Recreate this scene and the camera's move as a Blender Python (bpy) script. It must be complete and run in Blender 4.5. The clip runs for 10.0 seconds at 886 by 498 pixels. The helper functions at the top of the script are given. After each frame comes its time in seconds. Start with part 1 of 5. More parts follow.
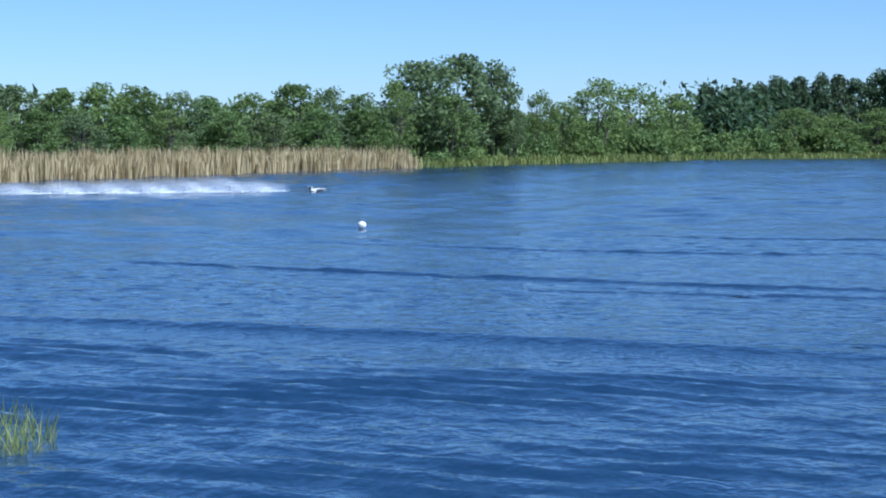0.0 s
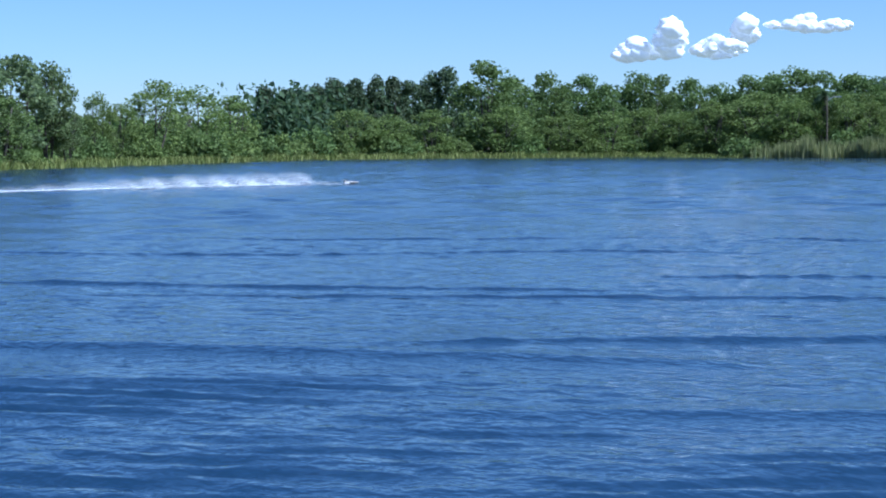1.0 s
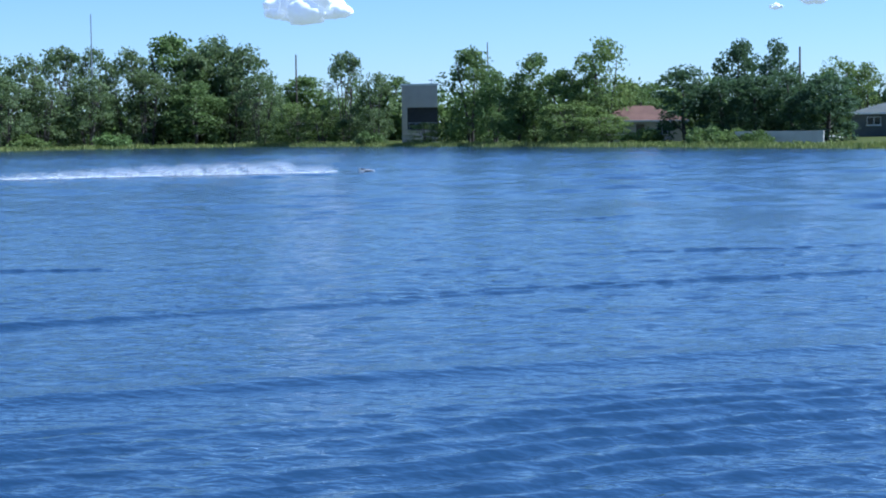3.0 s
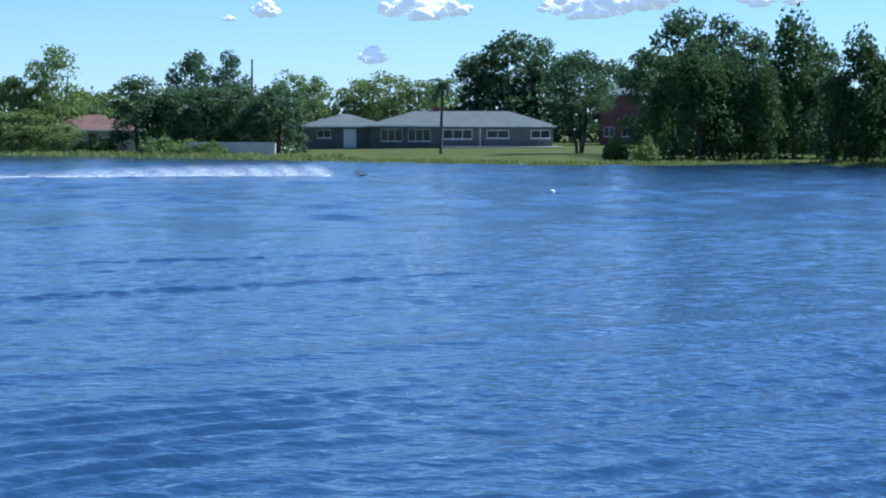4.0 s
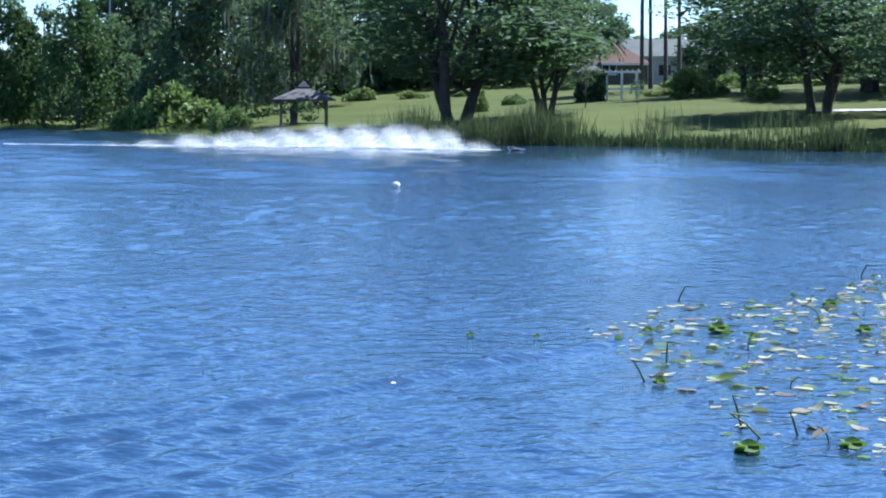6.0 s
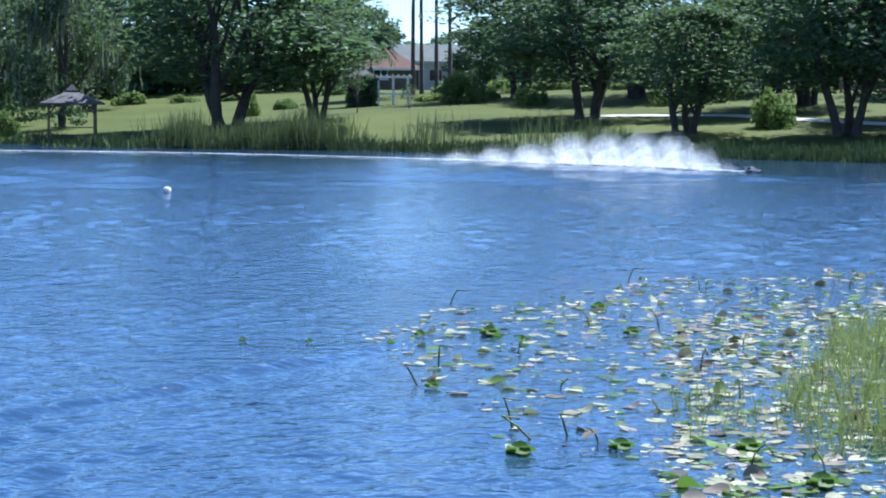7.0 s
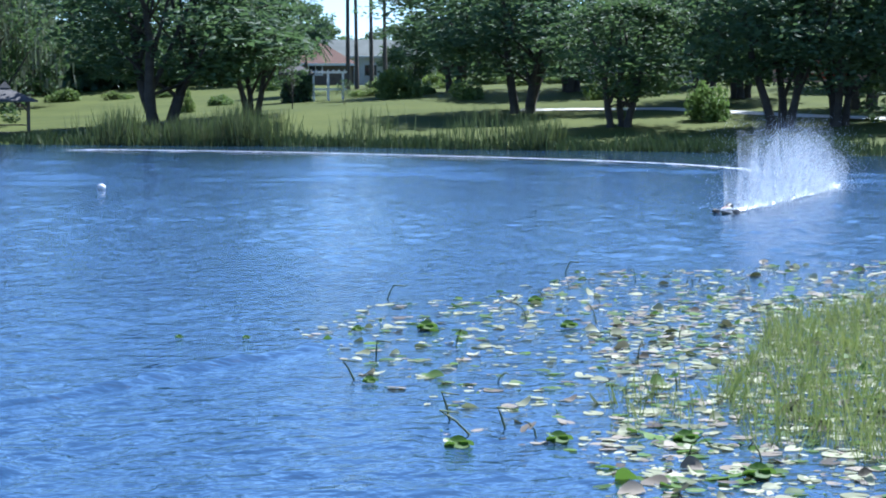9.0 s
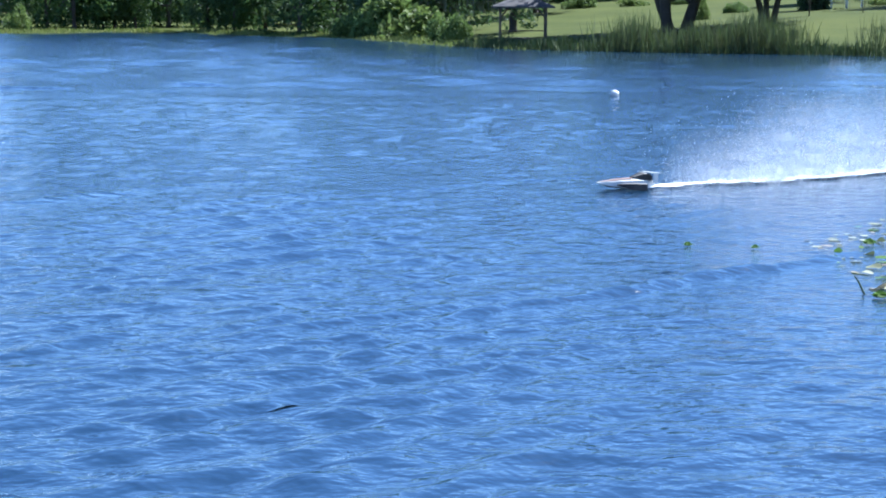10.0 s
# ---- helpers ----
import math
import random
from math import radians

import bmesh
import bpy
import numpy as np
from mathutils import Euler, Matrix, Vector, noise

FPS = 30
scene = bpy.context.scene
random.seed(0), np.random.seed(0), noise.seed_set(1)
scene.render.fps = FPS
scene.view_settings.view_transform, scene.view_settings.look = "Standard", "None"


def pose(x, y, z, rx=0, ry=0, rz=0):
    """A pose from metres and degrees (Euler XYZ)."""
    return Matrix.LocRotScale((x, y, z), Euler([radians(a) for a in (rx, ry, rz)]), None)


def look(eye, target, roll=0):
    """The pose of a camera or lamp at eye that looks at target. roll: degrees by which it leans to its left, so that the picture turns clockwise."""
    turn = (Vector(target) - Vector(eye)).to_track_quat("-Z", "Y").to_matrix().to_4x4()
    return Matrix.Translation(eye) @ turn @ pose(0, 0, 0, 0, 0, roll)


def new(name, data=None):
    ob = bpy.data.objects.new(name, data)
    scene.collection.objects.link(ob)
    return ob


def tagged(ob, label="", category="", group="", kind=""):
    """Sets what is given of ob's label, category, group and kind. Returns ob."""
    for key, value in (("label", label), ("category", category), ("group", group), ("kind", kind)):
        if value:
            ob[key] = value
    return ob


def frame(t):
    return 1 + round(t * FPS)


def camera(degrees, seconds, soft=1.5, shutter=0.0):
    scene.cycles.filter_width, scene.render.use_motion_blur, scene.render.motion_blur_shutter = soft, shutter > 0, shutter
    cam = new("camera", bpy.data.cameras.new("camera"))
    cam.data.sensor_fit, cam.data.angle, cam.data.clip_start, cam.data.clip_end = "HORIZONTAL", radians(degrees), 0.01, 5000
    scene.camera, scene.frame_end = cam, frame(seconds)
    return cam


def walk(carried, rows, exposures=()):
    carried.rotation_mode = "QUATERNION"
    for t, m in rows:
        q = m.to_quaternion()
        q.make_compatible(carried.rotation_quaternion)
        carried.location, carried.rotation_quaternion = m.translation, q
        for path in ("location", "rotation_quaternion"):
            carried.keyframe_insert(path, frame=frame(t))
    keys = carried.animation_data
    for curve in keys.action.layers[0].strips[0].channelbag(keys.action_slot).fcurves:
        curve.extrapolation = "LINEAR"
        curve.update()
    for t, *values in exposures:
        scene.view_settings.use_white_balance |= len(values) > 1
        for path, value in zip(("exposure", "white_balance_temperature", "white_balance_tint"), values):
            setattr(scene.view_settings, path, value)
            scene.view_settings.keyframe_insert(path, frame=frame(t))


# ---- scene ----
cam = camera(24.0, 10.0, soft=2.0, shutter=0.0)
CAM_ROWS = [
    (0, pose(0, 0, 2.2, 86.970, -0.10, 57.849)),
    (0.5, pose(0, 0, 2.2, 87.132, 0.31, 52.594)),
    (0.8, pose(0, 0, 2.2, 87.048, 0.10, 48.778)),
    (1, pose(0, 0, 2.2, 87.015, 0.16, 45.770)),
    (1.2, pose(0, 0, 2.2, 87.071, 0.67, 42.179)),
    (1.4, pose(0, 0, 2.2, 86.770, 0.03, 39.630)),
    (1.6, pose(0, 0, 2.2, 86.362, -0.08, 37.238)),
    (1.8, pose(0, 0, 2.2, 86.150, 0.16, 34.822)),
    (2, pose(0, 0, 2.2, 86.245, 0.15, 32.121)),
    (2.2, pose(0, 0, 2.2, 86.396, 0.35, 28.976)),
    (2.75, pose(0, 0, 2.2, 86.608, 0.73, 19.496)),
    (3.3, pose(0, 0, 2.2, 86.742, 0.51, 10.091)),
    (3.5, pose(0, 0, 2.2, 86.825, 0.19, 7.016)),
    (4, pose(0, 0, 2.2, 86.864, -0.10, 0.000)),
    (4.4, pose(0, 0, 2.2, 86.937, -0.37, -4.962)),
    (4.6, pose(0, 0, 2.2, 86.848, -0.60, -7.250)),
    (4.8, pose(0, 0, 2.2, 86.619, -0.80, -9.095)),
    (5, pose(0, 0, 2.2, 86.144, -0.54, -10.925)),
    (5.2, pose(0, 0, 2.2, 85.959, -0.38, -13.223)),
    (5.5, pose(0, 0, 2.2, 85.954, -0.27, -17.250)),
    (5.8, pose(0, 0, 2.2, 85.913, -0.23, -20.897)),
    (6, pose(0, 0, 2.2, 85.887, -0.20, -23.003)),
    (6.2, pose(0, 0, 2.2, 85.887, -0.24, -24.814)),
    (6.75, pose(0, 0, 2.2, 85.982, -0.36, -28.188)),
    (7.3, pose(0, 0, 2.2, 86.133, -0.51, -30.281)),
    (7.5, pose(0, 0, 2.2, 86.189, -0.59, -30.990)),
    (8, pose(0, 0, 2.2, 86.178, -0.40, -32.233)),
    (8.5, pose(0, 0, 2.2, 86.032, -0.27, -32.131)),
    (9, pose(0, 0, 2.2, 85.915, -0.04, -31.033)),
    (9.3, pose(0, 0, 2.2, 85.413, 0.10, -29.753)),
    (9.5, pose(0, 0, 2.2, 85.078, 0.19, -28.214)),
    (9.7, pose(0, 0, 2.2, 84.412, 0.16, -25.382)),
    (9.8, pose(0, 0, 2.2, 84.010, 0.25, -23.187)),
    (9.9, pose(0, 0, 2.2, 83.550, 0.48, -20.245)),
    (10, pose(0, 0, 2.2, 83.333, -0.35, -17.004)),
]
walk(cam, CAM_ROWS, [(0.0, 0.47, 4900, 10), (1.2, 0.52, 4900, 10), (2.2, 0.67, 4900, 10), (4.4, 0.79, 4950, 10), (5.4, 1.28, 5250, 10), (10.0, 1.36, 5300, 10)])

# ---------------------------------------------------------------- light
SUN_AZ, SUN_EL = 66.0, 50.0          # degrees clockwise from +y, and up
world = bpy.data.worlds.new("sky")
scene.world = world
world.use_nodes = True
wn, wl = world.node_tree.nodes, world.node_tree.links
sky = wn.new("ShaderNodeTexSky")
sky.sky_type = "NISHITA"
sky.sun_disc = False
sky.sun_elevation, sky.sun_rotation = radians(SUN_EL), radians(SUN_AZ)
sky.altitude, sky.air_density, sky.dust_density, sky.ozone_density = 0, 0.72, 0.15, 4.5
wn["Background"].inputs["Strength"].default_value = 0.080
wl.new(sky.outputs[0], wn["Background"].inputs["Color"])
sun = new("sun", bpy.data.lights.new("sun", "SUN"))
sun.data.energy, sun.data.angle, sun.data.color = 5.0, radians(0.6), (1.0, 0.95, 0.86)
sa, se = radians(SUN_AZ), radians(SUN_EL)
sun.matrix_world = look((math.sin(sa) * math.cos(se) * 300, math.cos(sa) * math.cos(se) * 300, math.sin(se) * 300), (0, 0, 0))


# ---------------------------------------------------------------- materials
def nodes_of(name):
    m = bpy.data.materials.new(name)
    m.use_nodes = True
    return m, m.node_tree.nodes, m.node_tree.links, m.node_tree.nodes["Principled BSDF"]


def add(n, kind, **inputs):
    node = n.new(kind)
    for k, v in inputs.items():
        node.inputs[k.replace("_", " ")].default_value = v
    return node


def ramp(n, l, source, a, b, lo=0.3, hi=0.7):
    r = n.new("ShaderNodeValToRGB")
    r.color_ramp.elements[0].position, r.color_ramp.elements[1].position = lo, hi
    r.color_ramp.elements[0].color, r.color_ramp.elements[1].color = (*a, 1), (*b, 1)
    l.new(source, r.inputs[0])
    return r.outputs[0]


def mixed(n, l, fac, a, b, mode="MIX"):
    m = n.new("ShaderNodeMix")
    m.data_type, m.blend_type = "RGBA", mode
    for sock, v in ((m.inputs[0], fac), (m.inputs[6], a), (m.inputs[7], b)):
        if isinstance(v, bpy.types.NodeSocket):
            l.new(v, sock)
        elif isinstance(v, tuple):
            sock.default_value = (*v, 1)
        else:
            sock.default_value = v
    return m.outputs[2]


def grained(name, a, b, scale=3.0, rough=0.8, bump=0.3, fine=25.0, metal=0.0, per_thing=0.0):
    """A surface that varies at two scales, with fine relief."""
    m, n, l, p = nodes_of(name)
    co = n.new("ShaderNodeTexCoord").outputs["Object"]
    big, small = add(n, "ShaderNodeTexNoise", Scale=scale, Detail=4.0), add(n, "ShaderNodeTexNoise", Scale=fine, Detail=5.0)
    l.new(co, big.inputs["Vector"]), l.new(co, small.inputs["Vector"])
    col = mixed(n, l, 0.45, ramp(n, l, big.outputs[0], a, b), ramp(n, l, small.outputs[0], a, b))
    if per_thing:
        info = n.new("ShaderNodeObjectInfo")
        col = mixed(n, l, per_thing, col, ramp(n, l, info.outputs["Random"], a, b, 0, 1))
    l.new(col, p.inputs["Base Color"])
    p.inputs["Roughness"].default_value, p.inputs["Metallic"].default_value = rough, metal
    if bump:
        bu = add(n, "ShaderNodeBump", Strength=bump, Distance=0.02)
        l.new(small.outputs[0], bu.inputs["Height"]), l.new(bu.outputs[0], p.inputs["Normal"])
    return m


def foliage(name, dark, light, clear=0.35, shift=(0.13, 0.155, 0.045)):
    """Leaves: colour varies from leaf to leaf and from plant to plant; light shines through them."""
    m, n, l, p = nodes_of(name)
    geo, info = n.new("ShaderNodeNewGeometry"), n.new("ShaderNodeObjectInfo")
    col = ramp(n, l, geo.outputs["Random Per Island"], dark, light, 0.0, 1.0)
    own = n.new("ShaderNodeMath")
    own.operation = "MULTIPLY"
    own.inputs[1].default_value = 0.45
    l.new(info.outputs["Random"], own.inputs[0])
    col = mixed(n, l, own.outputs[0], col, shift)
    l.new(col, p.inputs["Base Color"])
    p.inputs["Roughness"].default_value = 0.6
    p.inputs["Specular IOR Level"].default_value = 0.2
    tr = n.new("ShaderNodeBsdfTranslucent")
    l.new(mixed(n, l, 0.3, col, (0.15, 0.25, 0.05)), tr.inputs["Color"])
    ms = n.new("ShaderNodeMixShader")
    ms.inputs[0].default_value = clear
    l.new(p.outputs[0], ms.inputs[1]), l.new(tr.outputs[0], ms.inputs[2])
    l.new(ms.outputs[0], n["Material Output"].inputs[0])
    return m


def water_material():
    m, n, l, p = nodes_of("lake_water")
    p.inputs["Base Color"].default_value = (0.012, 0.036, 0.075, 1)
    p.inputs["Roughness"].default_value = 0.10
    p.inputs["IOR"].default_value = 2.3
    co = n.new("ShaderNodeNewGeometry").outputs["Position"]
    heights = []
    for scale, stretch, turn, amp in ((0.9, 1.3, 30, 0.18), (2.2, 1.3, 40, 0.32), (4.6, 1.2, -10, 0.30), (10.0, 1.2, 5, 0.11)):
        mp = n.new("ShaderNodeMapping")
        mp.inputs["Rotation"].default_value = (0, 0, radians(turn))
        mp.inputs["Scale"].default_value = (scale, scale * stretch, scale)
        l.new(co, mp.inputs["Vector"])
        tx = add(n, "ShaderNodeTexNoise", Scale=1.0, Detail=2.0, Roughness=0.55)
        l.new(mp.outputs[0], tx.inputs["Vector"])
        mu = n.new("ShaderNodeMath")
        mu.operation = "MULTIPLY"
        mu.inputs[1].default_value = amp
        l.new(tx.outputs[0], mu.inputs[0])
        heights.append(mu.outputs[0])
    # breeze: patches of calmer and rougher water
    patch = add(n, "ShaderNodeTexNoise", Scale=0.05, Detail=2.0)
    l.new(co, patch.inputs["Vector"])
    total = heights[0]
    for h in heights[1:]:
        s = n.new("ShaderNodeMath")
        l.new(total, s.inputs[0]), l.new(h, s.inputs[1])
        total = s.outputs[0]
    mr = add(n, "ShaderNodeMapRange", From_Min=0.3, From_Max=0.7, To_Min=0.55, To_Max=1.0)
    l.new(patch.outputs[0], mr.inputs["Value"])
    # still water in the lee of the park trees
    away = n.new("ShaderNodeVectorMath")
    away.operation = "DISTANCE"
    away.inputs[1].default_value = (74, 96, 0)
    l.new(co, away.inputs[0])
    lee = add(n, "ShaderNodeMapRange", From_Min=34.0, From_Max=56.0, To_Min=0.12, To_Max=1.0)
    l.new(away.outputs["Value"], lee.inputs["Value"])
    strength = n.new("ShaderNodeMath")
    strength.operation = "MULTIPLY"
    l.new(mr.outputs[0], strength.inputs[0]), l.new(lee.outputs[0], strength.inputs[1])
    bu = add(n, "ShaderNodeBump", Distance=WAVE)
    l.new(strength.outputs[0], bu.inputs["Strength"])
    l.new(total, bu.inputs["Height"]), l.new(bu.outputs[0], p.inputs["Normal"])
    return m


WAVE = 0.12
M = {
    "water": water_material(),
    "lawn": grained("lawn_grass", (0.045, 0.060, 0.012), (0.098, 0.112, 0.026), 0.25, 0.9, 0.5, 9.0),
    "bark": grained("bark", (0.05, 0.04, 0.032), (0.13, 0.11, 0.09), 2.0, 0.9, 0.6, 18.0),
    "bark_dark": grained("dark_bark", (0.03, 0.025, 0.02), (0.085, 0.07, 0.055), 2.0, 0.9, 0.6, 18.0),
    "broad": foliage("broad_leaves", (0.085, 0.14, 0.045), (0.23, 0.32, 0.1)),
    "oak": foliage("oak_leaves", (0.045, 0.085, 0.055), (0.13, 0.19, 0.10), 0.4, (0.08, 0.12, 0.03)),
    "willow": foliage("willow_leaves", (0.11, 0.165, 0.05), (0.28, 0.35, 0.1), 0.4),
    "pine": foliage("pine_needles", (0.05, 0.085, 0.045), (0.13, 0.175, 0.08), 0.15, (0.07, 0.07, 0.04)),
    "slender": foliage("grey_green_leaves", (0.09, 0.135, 0.065), (0.24, 0.3, 0.13)),
    "cedar": foliage("dense_leaves", (0.035, 0.07, 0.03), (0.10, 0.155, 0.048), 0.3, (0.05, 0.10, 0.025)),
    "moss": foliage("grey_moss", (0.08, 0.09, 0.065), (0.19, 0.20, 0.15), 0.3, (0.14, 0.14, 0.11)),
    "dry_reed": foliage("dry_reeds", (0.33, 0.23, 0.11), (0.72, 0.58, 0.34), 0.25, (0.30, 0.26, 0.10)),
    "reed": foliage("green_reeds", (0.15, 0.17, 0.065), (0.48, 0.45, 0.24), 0.35, (0.2, 0.24, 0.08)),
    "cattail": foliage("cattail_blades", (0.04, 0.055, 0.028), (0.17, 0.18, 0.09), 0.25, (0.06, 0.08, 0.03)),
    "shore_grass": foliage("shore_grass", (0.12, 0.17, 0.035), (0.36, 0.37, 0.13), 0.3, (0.2, 0.22, 0.05)),
    "pad": foliage("lily_leaf", (0.09, 0.11, 0.045), (0.46, 0.46, 0.30), 0.2, (0.40, 0.36, 0.2)),
    "pad_green": foliage("lily_leaf_green", (0.03, 0.08, 0.01), (0.11, 0.21, 0.025), 0.35, (0.12, 0.2, 0.02)),
    "pad_brown": foliage("lily_leaf_brown", (0.04, 0.028, 0.018), (0.30, 0.25, 0.19), 0.15, (0.42, 0.36, 0.28)),
    "stem": foliage("water_stem", (0.03, 0.05, 0.02), (0.09, 0.12, 0.05), 0.1),
    "wall_slate": grained("slate_green_paint", (0.075, 0.088, 0.085), (0.125, 0.14, 0.132), 0.8, 0.75, 0.15, 30.0),
    "roof_grey": grained("grey_shingle", (0.065, 0.076, 0.070), (0.12, 0.135, 0.125), 0.7, 0.9, 0.4, 12.0),
    "roof_red": grained("red_brown_shingle", (0.10, 0.048, 0.034), (0.18, 0.095, 0.065), 0.8, 0.9, 0.4, 12.0),
    "roof_thatch": grained("weathered_shingle", (0.05, 0.045, 0.045), (0.13, 0.12, 0.12), 1.5, 0.9, 0.5, 20.0),
    "brick": grained("red_brick", (0.15, 0.055, 0.045), (0.26, 0.12, 0.10), 2.0, 0.85, 0.3, 25.0),
    "beige": grained("beige_stucco", (0.42, 0.36, 0.30), (0.56, 0.50, 0.43), 0.8, 0.85, 0.2, 30.0),
    "pink": grained("salmon_stucco", (0.42, 0.22, 0.16), (0.55, 0.32, 0.24), 0.8, 0.85, 0.2, 30.0),
    "white": grained("white_paint", (0.68, 0.68, 0.66), (0.82, 0.82, 0.80), 1.5, 0.6, 0.1, 30.0),
    "concrete": grained("pale_concrete", (0.46, 0.44, 0.40), (0.62, 0.60, 0.56), 0.8, 0.9, 0.2, 15.0),
    "wood": grained("weathered_wood", (0.09, 0.07, 0.05), (0.19, 0.15, 0.11), 3.0, 0.85, 0.4, 30.0),
    "metal": grained("grey_metal", (0.30, 0.31, 0.32), (0.42, 0.43, 0.44), 3.0, 0.45, 0.1, 40.0, 0.8),
    "dark": grained("dark_paint_and_bay_shade", (0.012, 0.013, 0.016), (0.03, 0.03, 0.034), 2.0, 0.6, 0.1),
    "red_paint": grained("red_car_paint", (0.28, 0.015, 0.015), (0.38, 0.03, 0.03), 2.0, 0.3, 0.0),
    "rubber": grained("rubber", (0.012, 0.012, 0.012), (0.03, 0.03, 0.03), 5.0, 0.8, 0.1),
    "hull": grained("white_gelcoat", (0.66, 0.66, 0.64), (0.80, 0.80, 0.78), 8.0, 0.25, 0.0),
    "hull_orange": grained("orange_deck", (0.34, 0.20, 0.13), (0.46, 0.28, 0.18), 8.0, 0.3, 0.0),
    "spray": grained("white_water", (0.80, 0.84, 0.88), (0.92, 0.94, 0.96), 3.0, 0.6, 0.0),
    }
M["lawn"].node_tree.nodes["Principled BSDF"].inputs["Specular IOR Level"].default_value = 0.1
glass_m, gn, gl, gp = nodes_of("window_glass")
gp.inputs["Base Color"].default_value = (0.02, 0.025, 0.03, 1)
gp.inputs["Roughness"].default_value = 0.05
M["glass"] = glass_m
# clouds belong to the sky's backdrop; an added even glow lightens their shaded sides
cloud_m, cn, cl, cp = nodes_of("cloud_white")
cp.inputs["Base Color"].default_value = (0.85, 0.85, 0.86, 1)
cp.inputs["Roughness"].default_value = 1.0
cp.inputs["Emission Color"].default_value = (0.80, 0.86, 1.0, 1)
cp.inputs["Emission Strength"].default_value = 0.22
M["cloud"] = cloud_m
# fine mist: clear towards its top and its ends, torn by noise
mist_m, mn, ml, mp_ = nodes_of("spray_mist")
mp_.inputs["Base Color"].default_value = (0.92, 0.94, 0.96, 1)
mp_.inputs["Roughness"].default_value = 1.0
mco = mn.new("ShaderNodeTexCoord").outputs["Object"]
msep = mn.new("ShaderNodeSeparateXYZ")
ml.new(mco, msep.inputs[0])


def calc(op, a, c):
    q = mn.new("ShaderNodeMath")
    q.operation = op
    q.use_clamp = op != "ABSOLUTE"
    for s, v in zip(q.inputs, (a, c)):
        if isinstance(v, bpy.types.NodeSocket):
            ml.new(v, s)
        elif v is not None:
            s.default_value = v
    return q.outputs[0]


mnoise = add(mn, "ShaderNodeTexNoise", Scale=2.2, Detail=5.0, Roughness=0.65)
mmap = mn.new("ShaderNodeMapping")
mmap.inputs["Scale"].default_value = (1.1, 1.1, 2.6)
ml.new(mco, mmap.inputs["Vector"]), ml.new(mmap.outputs[0], mnoise.inputs["Vector"])
mrange = add(mn, "ShaderNodeMapRange", From_Min=0.16, From_Max=0.66, To_Min=0.0, To_Max=1.0)
ml.new(mnoise.outputs[0], mrange.inputs["Value"])
mz = calc("POWER", calc("SUBTRACT", 1.0, msep.outputs["Z"]), 1.3)
mx = calc("SUBTRACT", 1.0, calc("POWER", calc("MULTIPLY", calc("ABSOLUTE", msep.outputs["X"], None), 0.7), 2.0))
malpha = calc("MULTIPLY", calc("MULTIPLY", calc("MULTIPLY", mz, mx), mrange.outputs[0]), 0.8)
mtr, mmix, mdif, mtl, madd = mn.new("ShaderNodeBsdfTransparent"), mn.new("ShaderNodeMixShader"), mn.new("ShaderNodeBsdfDiffuse"), mn.new("ShaderNodeBsdfTranslucent"), mn.new("ShaderNodeMixShader")
for q in (mdif, mtl):
    q.inputs["Color"].default_value = (0.95, 0.96, 0.97, 1)
ml.new(mdif.outputs[0], madd.inputs[1]), ml.new(mtl.outputs[0], madd.inputs[2])
ml.new(malpha, mmix.inputs[0]), ml.new(mtr.outputs[0], mmix.inputs[1]), ml.new(madd.outputs[0], mmix.inputs[2])
ml.new(mmix.outputs[0], mn["Material Output"].inputs[0])
M["mist"] = mist_m


# ---------------------------------------------------------------- mesh helpers
def mesh_from(name, verts, faces, material, smooth=False):
    me = bpy.data.meshes.new(name)
    me.from_pydata([tuple(v) for v in verts], [], [tuple(f) for f in faces])
    me.materials.append(material)
    if smooth:
        me.polygons.foreach_set("use_smooth", [True] * len(me.polygons))
    me.update()
    return me


def part(name, bm, material, parent=None, label=""):
    """Link a bmesh as one mesh object, under a thing or a part if one is given."""
    me = bpy.data.meshes.new(name)
    bm.to_mesh(me)
    bm.free()
    me.materials.append(material)
    ob = new(name, me)
    if parent:
        ob.parent = parent
    if label:
        ob["label"] = label
    return ob


def child(name, me, parent, m=None, label=""):
    ob = new(name, me)
    ob.parent = parent
    if m:
        ob.matrix_basis = m
    if label:
        ob["label"] = label
    return ob


def thing(name, m, label, category, group="", kind=""):
    ob = new(name)
    ob.empty_display_size = 0.2
    ob.matrix_basis = m
    return tagged(ob, label, category, group, kind)


def box(x0, y0, z0, x1, y1, z1, bevel=0.0, bm=None):
    bm = bm or bmesh.new()
    r = bmesh.ops.create_cube(bm, size=1.0, matrix=Matrix.Translation(((x0 + x1) / 2, (y0 + y1) / 2, (z0 + z1) / 2)) @ Matrix.Diagonal((x1 - x0, y1 - y0, z1 - z0, 1)))
    if bevel:
        es = {e for v in r["verts"] for e in v.link_edges}
        bmesh.ops.bevel(bm, geom=list(es), offset=bevel, segments=2, affect="EDGES")
    return bm


